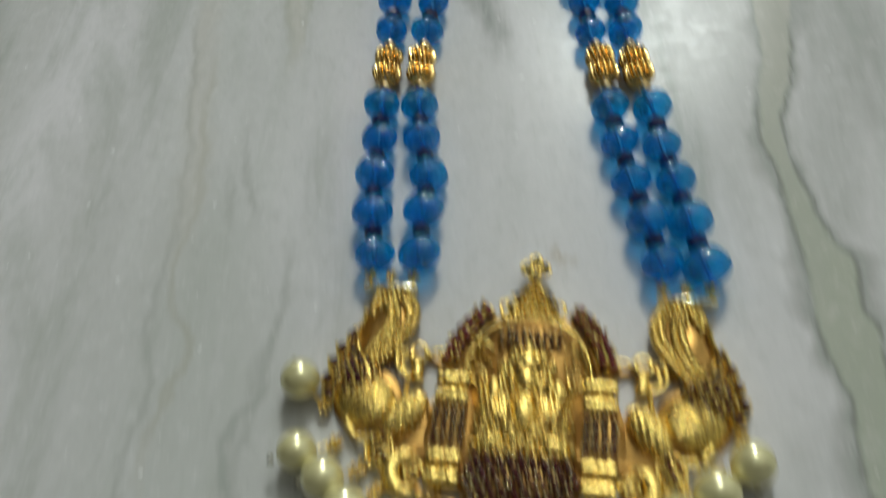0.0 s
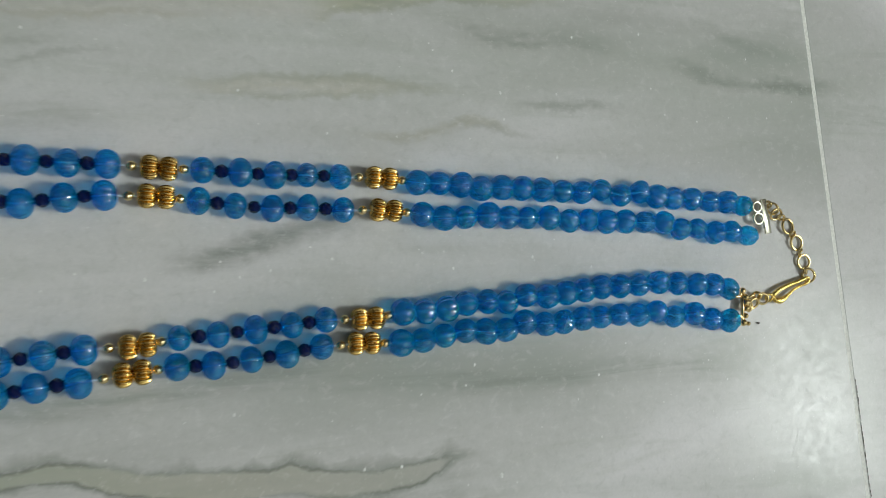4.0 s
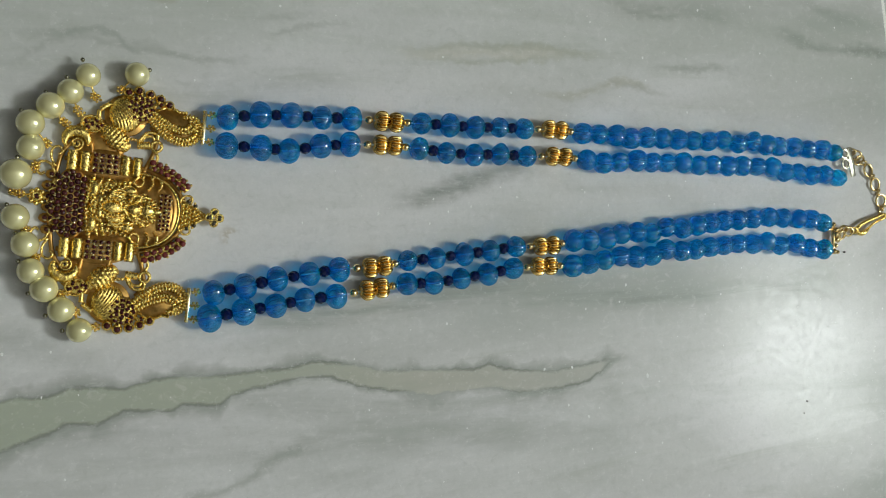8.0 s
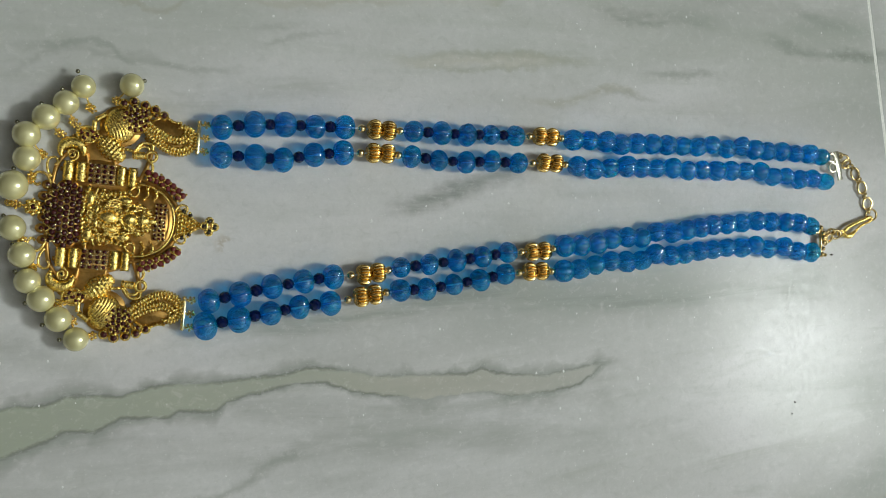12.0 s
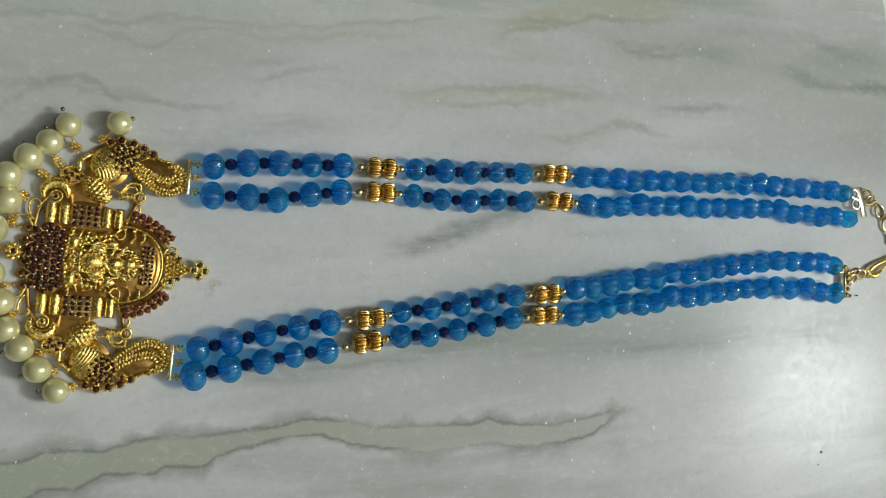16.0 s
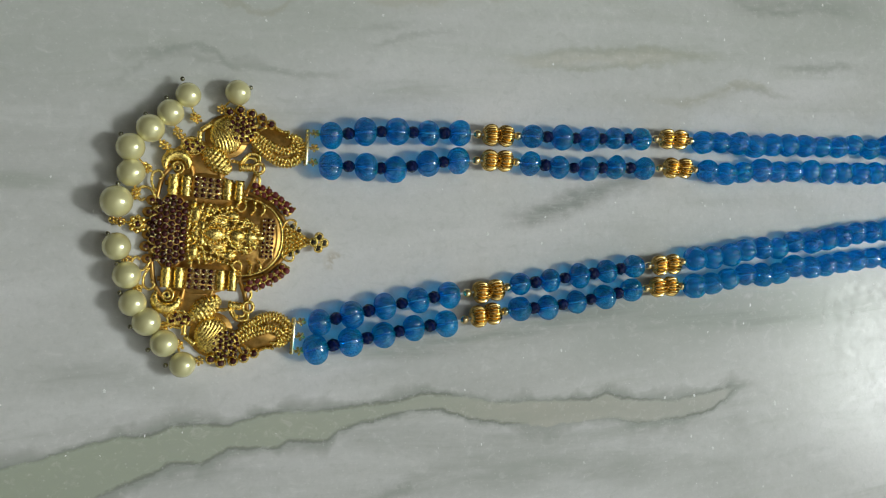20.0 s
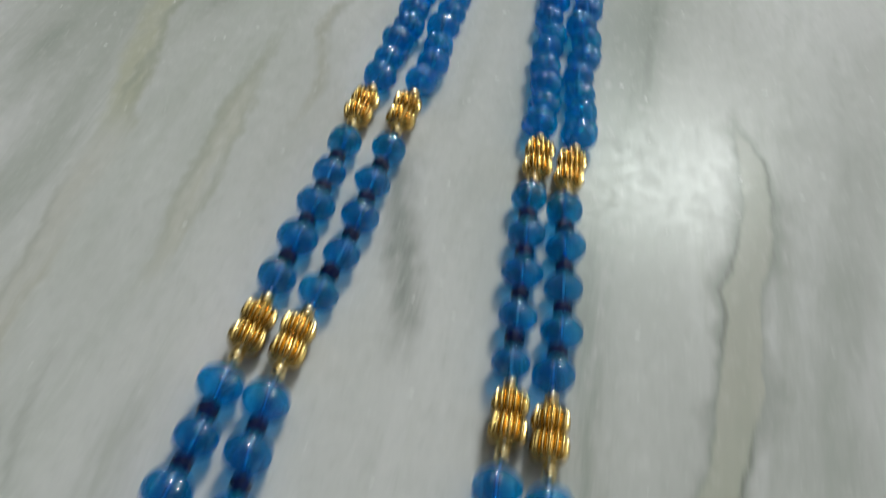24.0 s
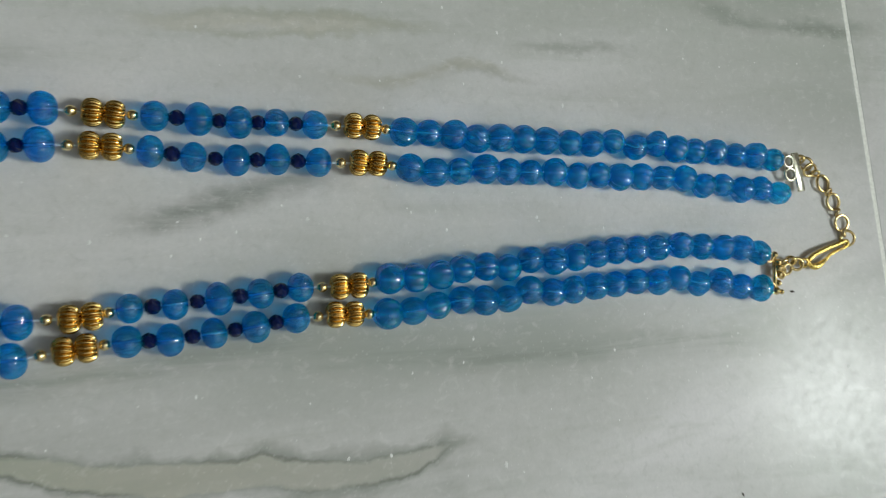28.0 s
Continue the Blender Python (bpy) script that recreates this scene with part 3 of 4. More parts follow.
ROWS = {
    "A": ([(0.0, 94.0), (-0.8, 104.7), (-0.7, 114.9), (0.0, 125.3), (0.2, 135.7)], (1.2, 149.4), [(1.8, 161.4), (2.5, 172.2), (3.2, 182.4), (3.2, 192.2), (3.7, 202.5)], (4.0, 216.0)),
    "B": ([(9.3, 93.1), (10.1, 104.2), (11.2, 113.4), (9.6, 124.3), (9.1, 134.6)], (9.4, 148.4), [(10.8, 160.0), (12.3, 170.5), (13.3, 181.3), (13.1, 191.9), (14.1, 203.0)], (14.2, 217.0)),
    "C": ([(56.7, 86.4), (55.3, 96.5), (53.7, 107.1), (52.6, 118.0), (51.7, 128.3)], (51.7, 142.2), [(50.3, 153.4), (49.9, 164.3), (49.2, 175.1), (48.5, 185.7), (47.6, 196.2)], (47.9, 209.6)),
    "D": ([(64.6, 84.6), (63.4, 95.5), (62.4, 106.0), (61.2, 115.9), (60.8, 126.7)], (59.3, 140.6), [(58.4, 152.5), (58.8, 162.7), (57.9, 173.5), (57.0, 184.0), (55.6, 194.6)], (55.5, 208.0)),
}
TAILS = {
    "A": [(5.4, 227.8), (5.7, 235.4), (6.3, 242.8), (7.6, 249.7), (7.1, 257.3), (7.4, 265.0), (7.9, 272.5), (8.4, 280.5), (8.9, 287.9), (8.0, 295.6), (9.9, 303.6), (8.8, 311.6), (10.3, 318.5), (11.4, 325.6), (11.4, 333.5), (12.4, 341.5), (12.6, 349.3), (14.1, 356.6)],
    "B": [(15.7, 229.0), (17.1, 236.3), (16.8, 243.8), (16.1, 252.0), (17.1, 259.3), (17.4, 266.5), (17.3, 274.6), (18.6, 282.4), (18.5, 289.9), (19.1, 297.1), (19.4, 304.6), (19.7, 312.8), (20.1, 321.1), (22.3, 328.3), (22.4, 335.6), (24.0, 343.4), (23.8, 350.8), (25.4, 358.3)],
    "C": [(46.7, 221.1), (46.7, 228.5), (46.3, 236.0), (45.0, 242.6), (44.7, 250.2), (45.4, 257.5), (43.4, 264.6), (44.0, 272.4), (43.4, 279.7), (42.6, 286.6), (42.0, 293.4), (41.8, 301.1), (41.8, 308.9), (41.2, 317.2), (41.9, 325.4), (42.8, 333.7), (43.1, 340.8), (44.9, 348.0)],
    "D": [(56.2, 219.9), (55.9, 227.3), (54.8, 234.7), (53.7, 242.2), (54.5, 249.1), (54.4, 256.5), (52.2, 263.4), (53.3, 271.3), (53.1, 278.0), (52.5, 285.6), (52.2, 292.5), (51.9, 300.4), (52.4, 308.2), (51.6, 315.9), (53.6, 323.2), (53.2, 332.0), (55.6, 339.4), (56.6, 347.3)],
}
BIG = [melon("large_melon_bead", 4.45, 3.55, 10, 0.07, QUARTZ, s, 8, power=0.95, groove=1.6, bore=True) for s in range(4)]
MID = [melon("melon_bead", 4.15, 3.4, 10, 0.07, QUARTZ, 20 + s, 8, power=1.0, groove=1.6, bore=True) for s in range(4)]
SMALL = [melon("small_melon_bead", 4.35, 3.95, 7, 0.12, LIT_QUARTZ, 40 + s, 8, power=1.0, groove=1.4, bore=True) for s in range(5)]
RIBBED = [melon("ribbed_gold_bead", 3.7, 2.6, 16, 0.55, BEAD_GOLD, 60 + s, rows=8, hole=0.3, power=0.75) for s in range(2)]


def crystal(r):
    g = Geo()
    g.grid([[(x * r, k * r * math.cos(2 * math.pi * (j + o) / 8), k * r * math.sin(2 * math.pi * (j + o) / 8)) for j in range(8)] for x, k, o in ((-0.93, 0.42, 0), (-0.55, 0.84, 0.5), (0, 1.0, 0), (0.55, 0.84, 0.5), (0.93, 0.42, 0))])
    return g.mesh("navy_crystal", NAVY, False)


CRYSTAL = crystal(2.1)
SEED = Geo().ball((0, 0, 0), 1.5, 12, 8).mesh("seed_bead", CLAW)


def along(p, d, roll=0.0, size=1.0, tip=0.0):
    """The pose of a bead at p (mm), its axis along d."""
    x = Vector(d).normalized()
    y = Vector((0, 0, 1)).cross(x)
    rot = Matrix((x, y, Vector((0, 0, 1)))).transposed().to_4x4()
    return Matrix.Translation((Vector(p) - ORIGIN) * MM) @ rot @ Matrix.Rotation(tip, 4, "Z") @ Matrix.Rotation(roll, 4, "X") @ Matrix.Diagonal((size, size, size, 1))


def strand(key, rng):
    first, g1, second, g2 = ROWS[key]
    tail = TAILS[key]
    seq = [("big", p) for p in first] + [("gold", g1)] + [("mid", p) for p in second] + [("gold", g2)] + [("small", p) for p in tail]
    size = {"big": 4.3, "mid": 3.95, "gold": 3.55, "small": 4.0}
    place = [Vector((p[0], p[1], size[k])) for k, p in seq]
    for i, (kind, _) in enumerate(seq):
        p = place[i]
        d = place[min(i + 1, len(seq) - 1)] - place[max(i - 1, 0)]
        d.z = 0
        d.normalize()
        if kind == "gold":
            for s in (-1, 1):
                part("ribbed_gold_bead", RIBBED[rng.randrange(2)], necklace, "ribbed antique gold bead", along(p + d * s * 2.62, d, rng.uniform(0, 1)))
            a, b = place[i - 1], place[i + 1]
            h = {"big": 3.7, "mid": 3.4, "small": 3.5}
            for q, k, s in ((a, seq[i - 1][0], -1), (b, seq[i + 1][0], 1)):
                lo, hi = p + d * s * 5.0, q - d * s * h[k]
                part("seed_bead", SEED, necklace, "tiny pale gold bead", along((lo + hi) / 2, d))
            continue
        data, name = {"big": (BIG, "melon_bead"), "mid": (MID, "melon_bead"), "small": (SMALL, "small_melon_bead")}[kind]
        k = rng.uniform(0.93, 1.06) * (1.0 if kind != "small" else 1.0 - 0.002 * (i - 12))
        part(name, data[rng.randrange(len(data))], necklace, "translucent blue ribbed glass bead", along((p.x, p.y, size[kind] * k), d, rng.uniform(0, 6.3), k, rng.uniform(-0.10, 0.10)))
        if kind != "small" and seq[i + 1][0] == kind:
            part("navy_crystal", CRYSTAL, necklace, "faceted dark navy crystal", along((p + place[i + 1]) / 2, d, rng.uniform(0, 1), rng.uniform(0.94, 1.05)))
    part("thread", Geo().tube([q - ORIGIN for q in place], 0.30, 8).mesh("thread", THREAD), necklace, "pale stringing thread")


for k, key in enumerate("ABCD"):
    strand(key, random.Random(100 + k))

# ---------------------------------------------------------------- the pendant
# its own measures: u across, v towards the finial, w up, in millimetres
def mirror(pts, s):
    return [Vector((s * p[0], p[1], p[2] if len(p) > 2 else 0.0)) for p in pts]


def hexes(cu, cv, ru, rv, step):
    out = []
    for j in range(-12, 13):
        for i in range(-12, 13):
            u, v = (i + 0.5 * (j % 2)) * step, j * step * 0.87
            if (u / ru) ** 2 + (v / rv) ** 2 <= 1:
                out.append((cu + u, cv + v))
    return out


STONE = Geo()
STONE.grid([[(k * math.cos(0.6283 * j), k * math.sin(0.6283 * j), z) for j in range(10)] for z, k in ((-0.5, 0.85), (0.0, 1.0), (0.35, 0.9), (0.62, 0.66), (0.78, 0.36), (0.84, 0.08))])
STONES = {m: STONE.mesh(n, m) for n, m in (("ruby_stone", RUBY), ("rose_stone", PINK), ("dark_stone", ONYX))}
rng = random.Random(7)


def stones(pts, r, mat, w, setting, parent, name="ruby_stone", claws=None):
    """Stones at pts, each with a collar and prongs that go into the setting."""
    for u, v in pts:
        h = w + rng.uniform(-0.12, 0.12)
        part(name, STONES[mat], parent, m=Matrix.Translation((u * MM, v * MM, h * MM)) @ Matrix.Rotation(rng.uniform(0, 3), 4, "Z") @ Matrix.Diagonal((r, r, r, 1)))
        setting.ball((u, v, h - 0.42 * r), r * 1.08, 8, 4, (1, 1, 0.5))
        a = rng.uniform(0, 6.28)
        for k in range(1 if claws else 2):
            q = a + 3.1416 * k
            (claws or setting).ball((u + 1.02 * r * math.cos(q), v + 1.02 * r * math.sin(q), h + 0.5 * r), 0.46, 7, 5)


def granules(g, pts, r):
    for p in pts:
        g.ball(p, r, 6, 4)


def flower_charm(g, u, v, w, r=0.55, n=6, wide=1.25):
    g.ball((u, v, w + 0.25), r * 1.1, 8, 5)
    for k in range(n):
        g.ball((u + wide * math.cos(6.283 * k / n), v + wide * math.sin(6.283 * k / n), w), r, 7, 4)


# the open frame at the back, which carries everything
back = Geo()
for s in (-1, 1):
    for pts in ([(0, -43), (9, -42), (17, -40), (22, -34), (27, -27), (31, -20), (30, -13), (26, -3)], [(0, -32), (8, -31), (14, -32), (20, -33)], [(14, -40), (14, -30), (13.5, -18), (11, -10)], [(14, -24), (21, -25), (28, -24)], [(12, -17), (17, -15), (21, -14), (24, -14), (27, -16)]):
        back.tube([Vector((p.x, p.y, 0.75)) for p in spline(mirror(pts, s))], 0.7, 6)
back.tube([Vector((p.x, p.y, 0.75)) for p in spline([(-11, -10, 0), (-6, -5, 0), (0, -3, 0), (6, -5, 0), (11, -10, 0)])], 0.7, 6)
# plates behind lotus, throne, pillars and peacocks; they also put brown shade in gaps
PLATES = []


def plate_behind(outline, z1):
    PLATES.append(Geo().slab(outline, 0.3, z1))


plate_behind([(14.6 * math.cos(a), -24.6 + 15.4 * math.sin(a)) for a in np.linspace(0, 6.283, 40, endpoint=False)], 0.8)
plate_behind([(11.2 * math.cos(a), -37.2 + 5.4 * math.sin(a)) for a in np.linspace(0, 6.283, 30, endpoint=False)], 1.5)
plate_behind([(12.6 * math.cos(a), -19.4 + 14.6 * math.sin(a)) for a in np.linspace(0, 6.283, 40, endpoint=False)], 1.2)
for s in (-1, 1):
    plate_behind([(s * 13.2 + 4.6 * math.cos(a), -28.4 + 10.0 * math.sin(a)) for a in np.linspace(0, 6.283, 24, endpoint=False)], 1.35)
    plate_behind([(s * 21.0 + 6.4 * math.cos(a), -30.5 + 8.6 * math.sin(a)) for a in np.linspace(0, 6.283, 26, endpoint=False)], 0.7)
    plate_behind([(s * 29.4 + 6.6 * math.cos(a), -23.6 + 6.4 * math.sin(a)) for a in np.linspace(0, 6.283, 24, endpoint=False)], 1.1)
    plate_behind([(s * 31.8 + 4.6 * math.cos(a), -19.5 + 4.6 * math.sin(a)) for a in np.linspace(0, 6.283, 20, endpoint=False)], 1.6)
pendant = part("pendant", back.mesh("pendant", BACKING), necklace, "openwork gold temple pendant with rubies and pearls", Matrix.Rotation(radians(-8.17), 4, "Z"))
for g in PLATES:
    part("backing_shade_plate", g.mesh("backing_shade_plate", BACKING), pendant, "brown gold backing plate, also shade in the gaps")

for s in (-1, 1):
    # end bar with three tiny knots that take the strands
    part("end_bar", Geo().box((s * 28.7, 0.0, 2.2), (11.2, 1.15, 2.6), 0, 0.25).mesh("end_bar", PALE), pendant, "pale gold end bar")
    g = Geo()
    for du in (-4.4, 0.0, 4.4):
        e = Geo()
        flower_charm(e, s * 28.7 + du, 2.2, 3.4, 0.5, 5, 0.95)
        e.tube([(s * 28.7 + du, 0.5, 3.0), (s * 28.7 + du, 3.6, 3.6)], 0.3, 6)
        part("strand_knot", e.mesh("strand_knot", GOLD), pendant)
    for du in np.linspace(-5, 5, 9):
        g.ball((s * 28.7 + du, -0.4, 3.55), 0.45, 6, 4)
    part("bar_beading", g.mesh("bar_beading", GOLD), pendant)
    # the paisley tail: rope wires along a plate, hooked at the end
    outer = spline(mirror([(30.4, -17.6, 2.2), (27.8, -15.6, 2.6), (25.4, -13.0, 2.8), (23.1, -9.2, 2.8), (22.6, -5.2, 2.8), (24.4, -1.9, 2.8), (27.4, -0.9, 2.8), (30.4, -1.7, 2.8), (31.7, -4.2, 2.6), (30.9, -6.6, 2.4)], s), 8)
    inner = spline(mirror([(31.6, -16.0, 2.6), (29.3, -12.4, 3.0), (27.8, -9.0, 3.1), (27.4, -6.2, 3.1), (28.4, -4.4, 3.0), (29.8, -4.2, 2.8)], s), 8)
    plate = Geo()
    bed = [(p.x, p.y) for p in outer[:-6]] + [(s * 33.2, -8.4), (s * 33.4, -12.0), (s * 32.4, -16.0)]
    plate.slab(bed if s < 0 else bed[::-1], 0.4, 1.9)
    part("paisley_plate", plate.mesh("paisley_plate", BACKING), pendant)
    for line, by, cut, size in ((outer, 0.0, 0, 0.66), (outer, 1.35, 5, 0.60), (inner, 0.0, 0, 0.66), (inner, -1.3, 6, 0.46)):
        w = offset(line, -s * by)
        w = w[: len(w) - cut]
        g = Geo()
        for p, q in zip(evenly(w, 0.98), evenly(w, 0.98)[1:]):
            # each turn of the rope lies across the wire
            d = (q - p).normalized()
            n = Vector((-d.y, d.x, 0)) * size
            c = (p + q) / 2
            g.tube([c - n * 0.95 - d * 0.2 + Vector((0, 0, -0.5)), c - n * 0.5 + Vector((0, 0, 0.12)), c + n * 0.5 + Vector((0, 0, 0.12)), c + n * 0.95 + d * 0.2 + Vector((0, 0, -0.5))], 0.47, 6)
        g.tube([(p.x, p.y, 1.9) for p in w], 0.5, 6)
        part("rope_wire", g.mesh("rope_wire", GOLD), pendant, "twisted gold rope wire")
    g = Geo()
    rim = spline(mirror([(34.4, -11.4, 2.4), (33.3, -9.2, 2.4), (32.6, -7.4, 2.4), (32.8, -5.4, 2.4)], s), 6)
    granules(g, [(p.x, p.y, p.z) for p in evenly(rim, 1.0)], 0.62)
    g.tube([(p.x, p.y, 1.6) for p in rim], 0.5, 6)
    part("granulated_wire", g.mesh("granulated_wire", GOLD), pendant, "beaded gold wire")
    # peacock: fluted breast, ruby rosette, drops of ruby along the back
    g = Geo()
    rows = []
    cu, cv = s * 29.6, -23.8
    for i in range(25):
        rad = 5.6 * i / 24 + 0.02
        ring = []
        for j in range(110):
            a = 2 * math.pi * j / 110
            x, y = rad * math.cos(a), 0.86 * rad * math.sin(a)
            lift = 2.9 * math.sqrt(max(0.0, 1 - (rad / 5.9) ** 2)) + 0.9 + 0.13 * math.sin(6.283 * (0.8 * y + s * 0.6 * x + 0.05 * x * x) / 0.80)
            ring.append((cu + rad * math.cos(a), cv + 0.86 * rad * math.sin(a), lift))
        rows.append(ring)
    g.grid(rows[::-1] if s else rows)
    part("peacock_breast", g.mesh("peacock_breast", GOLD), pendant, "fluted gold peacock breast")
    g = Geo()
    g.ball((s * 31.9, -19.5, 1.2), 4.4, 14, 6, (1, 1, 0.5))
    ros = [(s * 31.9, -19.5)] + [(s * 31.9 + 1.75 * math.cos(1.047 * k), -19.5 + 1.75 * math.sin(1.047 * k)) for k in range(6)] + [(s * 31.9 + 3.4 * math.cos(0.5236 * k), -19.5 + 3.4 * math.sin(0.5236 * k)) for k in range(12)]
    stones(ros[:7], 0.80, RUBY, 3.9, g, pendant)
    stones(ros[7:], 0.72, RUBY, 3.1, g, pendant)
    drops = [(36.6, -23.4), (37.6, -20.4), (36.9, -17.0), (35.9, -13.9), (34.4, -11.1)]
    for u, v in drops:
        g.ball((s * u, v, 1.5), 1.7, 10, 5, (1, 1, 0.7))
        g.tube([(s * u, v, 1.4), (s * 32, v + 0.4 * (-19.5 - v), 1.4)], 0.6, 6)
    stones([(s * u, v) for u, v in drops], 1.05, RUBY, 2.6, g, pendant)
    stones([(s * (u - 1.9), v + 0.3) for u, v in drops[1:4]], 0.7, RUBY, 2.9, g, pendant)
    part("rosette_setting", g.mesh("rosette_setting", GOLD), pendant, "gold claw setting")
    # bow of two ribbed tubes
    g = Geo()
    for a, b in (((26.6, -31.5), (30.0, -31.4)), ((30.2, -31.2), (32.6, -28.2))):
        pts = [Vector((s * (a[0] + (b[0] - a[0]) * k / 8), a[1] + (b[1] - a[1]) * k / 8, 1.8)) for k in range(9)]
        g.tube(pts, [0.9 if k % 2 else 0.7 for k in range(9)], 8)
    flower_charm(g, s * 33.4, -32.4, 1.7, 0.5, 5, 1.0)
    part("bow", g.mesh("bow", GOLD), pendant)
    # leaf of rubies
    g = Geo()
    leaf = [(25.4 + 2.3 * math.cos(a) - 1.0 * math.sin(a), -33.2 + 1.3 * math.cos(a) + 2.8 * math.sin(a)) for a in np.linspace(0, 6.283, 22, endpoint=False)]
    pts = mirror(leaf, s)
    g.slab([(p.x, p.y) for p in (pts if s > 0 else pts[::-1])], 0.4, 1.4)
    g.tube([(p.x, p.y, 1.6) for p in pts], 0.4, 6, True)
    stones([(s * u, v) for u, v in ((25.4, -33.2), (26.6, -32.0), (24.6, -31.4), (26.0, -35.0), (24.2, -34.2), (25.2, -30.4))], 0.72, RUBY, 2.0, g, pendant)
    flower_charm(g, s * 27.6, -36.2, 1.6, 0.5, 5, 1.0)
    part("leaf_setting", g.mesh("leaf_setting", GOLD), pendant)
    # small bird: a finely ribbed crescent round a spiral eye
    g = Geo()
    arc = [Vector((s * (19.4 + 3.1 * math.cos(a)), -37.0 + 3.3 * math.sin(a), 1.9)) for a in np.linspace(radians(-125), radians(110), 61)]
    g.tube(arc, [(0.35 + 1.55 * math.sin(math.pi * k / 60) ** 0.8) * (1.0 if k % 2 else 0.9) for k in range(61)], 12)
    eye = [Vector((s * (18.7 + r * math.cos(a)), -36.9 + r * math.sin(a), 2.5)) for a, r in zip(np.linspace(0, 9.6, 40), np.linspace(0.5, 2.0, 40))]
    g.tube(eye, 0.34, 6)
    stones([(s * 18.7, -36.9)], 0.6, ONYX, 2.2, g, pendant, "dark_stone")
    flower_charm(g, s * 24.0, -40.0, 1.6, 0.5, 5, 1.0)
    part("small_bird", g.mesh("small_bird", GOLD), pendant, "ribbed gold crescent bird with a spiral eye")
    # cob of granules
    g = Geo()
    ax, bx = Vector((25.0, -30.2, 0)), Vector((19.0, -22.4, 0))
    d = (bx - ax).normalized()
    n = Vector((-d.y, d.x, 0))
    rows = []
    for i in range(49):
        c = ax + d * (i * 10.4 / 48)
        e = 0.3 + 2.6 * math.sin(math.pi * (i + 3) / 54) ** 0.8
        ring = []
        for j in range(56):
            q = 2 * math.pi * j / 56
            k = e * (1 + 0.24 * abs(math.sin(7 * q + (0.5 * math.pi if (i // 6) % 2 else 0))) * math.sin(math.pi * (i % 6) / 6))
            o = c + n * (k * math.cos(q))
            ring.append((s * o.x, o.y, max(0.3, 1.5 + 0.8 * k * math.sin(q))))
        rows.append(ring)
    g.grid(rows)
    part("granulated_cob", g.mesh("granulated_cob", GOLD), pendant, "gold cob of fine granules")
    # scrolls, ribbed link and ring beside the arch
    g = Geo()
    g.tube(spline(mirror([(20.0, -19.0, 1.8), (22.6, -18.6, 2.0), (24.8, -16.6, 2.0), (24.6, -14.0, 2.0), (22.8, -13.6, 1.8)], s)), 0.55, 7)
    g.tube(spline(mirror([(21.4, -18.6, 1.8), (23.4, -17.2, 2.0), (23.6, -15.2, 2.0), (22.6, -14.6, 1.8)], s)), 0.45, 7)
    part("scroll", g.mesh("scroll", GOLD), pendant)
    g = Geo()
    pts = [Vector((s * (20.4 + 0.05 * k), -19.6 + 0.48 * k, 2.2)) for k in range(9)]
    g.tube(pts, [1.35 if k % 2 else 1.1 for k in range(9)], 10)
    part("ribbed_link", g.mesh("ribbed_link", GOLD), pendant)
    g = Geo()
    g.tube([(s * 22.3, -24.5, 2.5), (s * 21.8, -19.2, 2.5)], 0.4, 6)
    for k in range(6):
        g.ball((s * (22.3 - 0.1 * k), -24.5 + 1.05 * k, 3.0), 0.62, 7, 4)
    part("bead_row", g.mesh("bead_row", GOLD), pendant)
    part("ring", Geo().ring((s * 20.8, -13.8, 2.0), 1.55, 0.55).mesh("ring", GOLD), pendant)
    g = Geo()
    g.tube(spline(mirror([(19.6, -14.4, 1.8), (17.6, -13.2, 1.8), (15.8, -13.6, 1.8), (14.6, -15.4, 1.6)], s)), [0.5] * 19, 7)
    part("hook", g.mesh("hook", GOLD), pendant)
    # pillar: turned base and capital, shaft with four rows of rubies
    for v, r, h in ((-37.6, 1.6, 2.3), (-34.0, 1.6, 2.3), (-22.3, 1.4, 2.2), (-18.9, 1.4, 2.2)):
        g = Geo()
        us = np.linspace(-3.0, 3.0, 11)
        g.tube([Vector((s * 13.4 + x, v, h)) for x in us], [r * (1.0 if 2 < k < 8 else 0.86 if k in (1, 9) else 1.08) for k in range(11)], 14)
        part("pillar_moulding", g.mesh("pillar_moulding", GOLD), pendant)
    g = Geo()
    dots = Geo()
    g.box((s * 13.4, -28.2, 1.7), (6.4, 8.6, 1.4), 0, 0.3)
    for k in range(4):
        v = -31.2 + 2.0 * k
        stones([(s * 13.4 + x, v) for x in np.linspace(-2.4, 2.4, 4)], 0.66, RUBY, 2.75, g, pendant, claws=dots)
        granules(dots, [(s * 13.4 + x, v + 1.0, 2.7) for x in np.linspace(-2.8, 2.8, 8)], 0.36)
    part("pillar_shaft", g.mesh("pillar_shaft", BACKING), pendant, "gold pillar shaft set with ruby rows")
    tagged(part("claw_work", dots.mesh("claw_work", CLAW), pendant, "rows of bright gold claw tips"), kind="stuff")
    # lyre wires towards the pearls
    g = Geo()
    g.tube(spline(mirror([(8.4, -42.0, 1.5), (11.6, -43.6, 1.6), (12.0, -46.2, 1.6), (9.8, -47.2, 1.6), (8.2, -46.2, 1.6), (8.8, -45.0, 1.6)], s)), 0.42, 7)
    g.tube(spline(mirror([(11.0, -42.2, 1.5), (13.6, -43.6, 1.6), (16.4, -43.4, 1.6), (17.2, -41.6, 1.6), (15.8, -40.6, 1.6), (14.8, -41.6, 1.6)], s)), 0.42, 7)
    flower_charm(g, s * 9.0, -48.6, 1.6, 0.5, 6, 1.0)
    flower_charm(g, s * 17.4, -45.0, 1.6, 0.5, 6, 1.0)
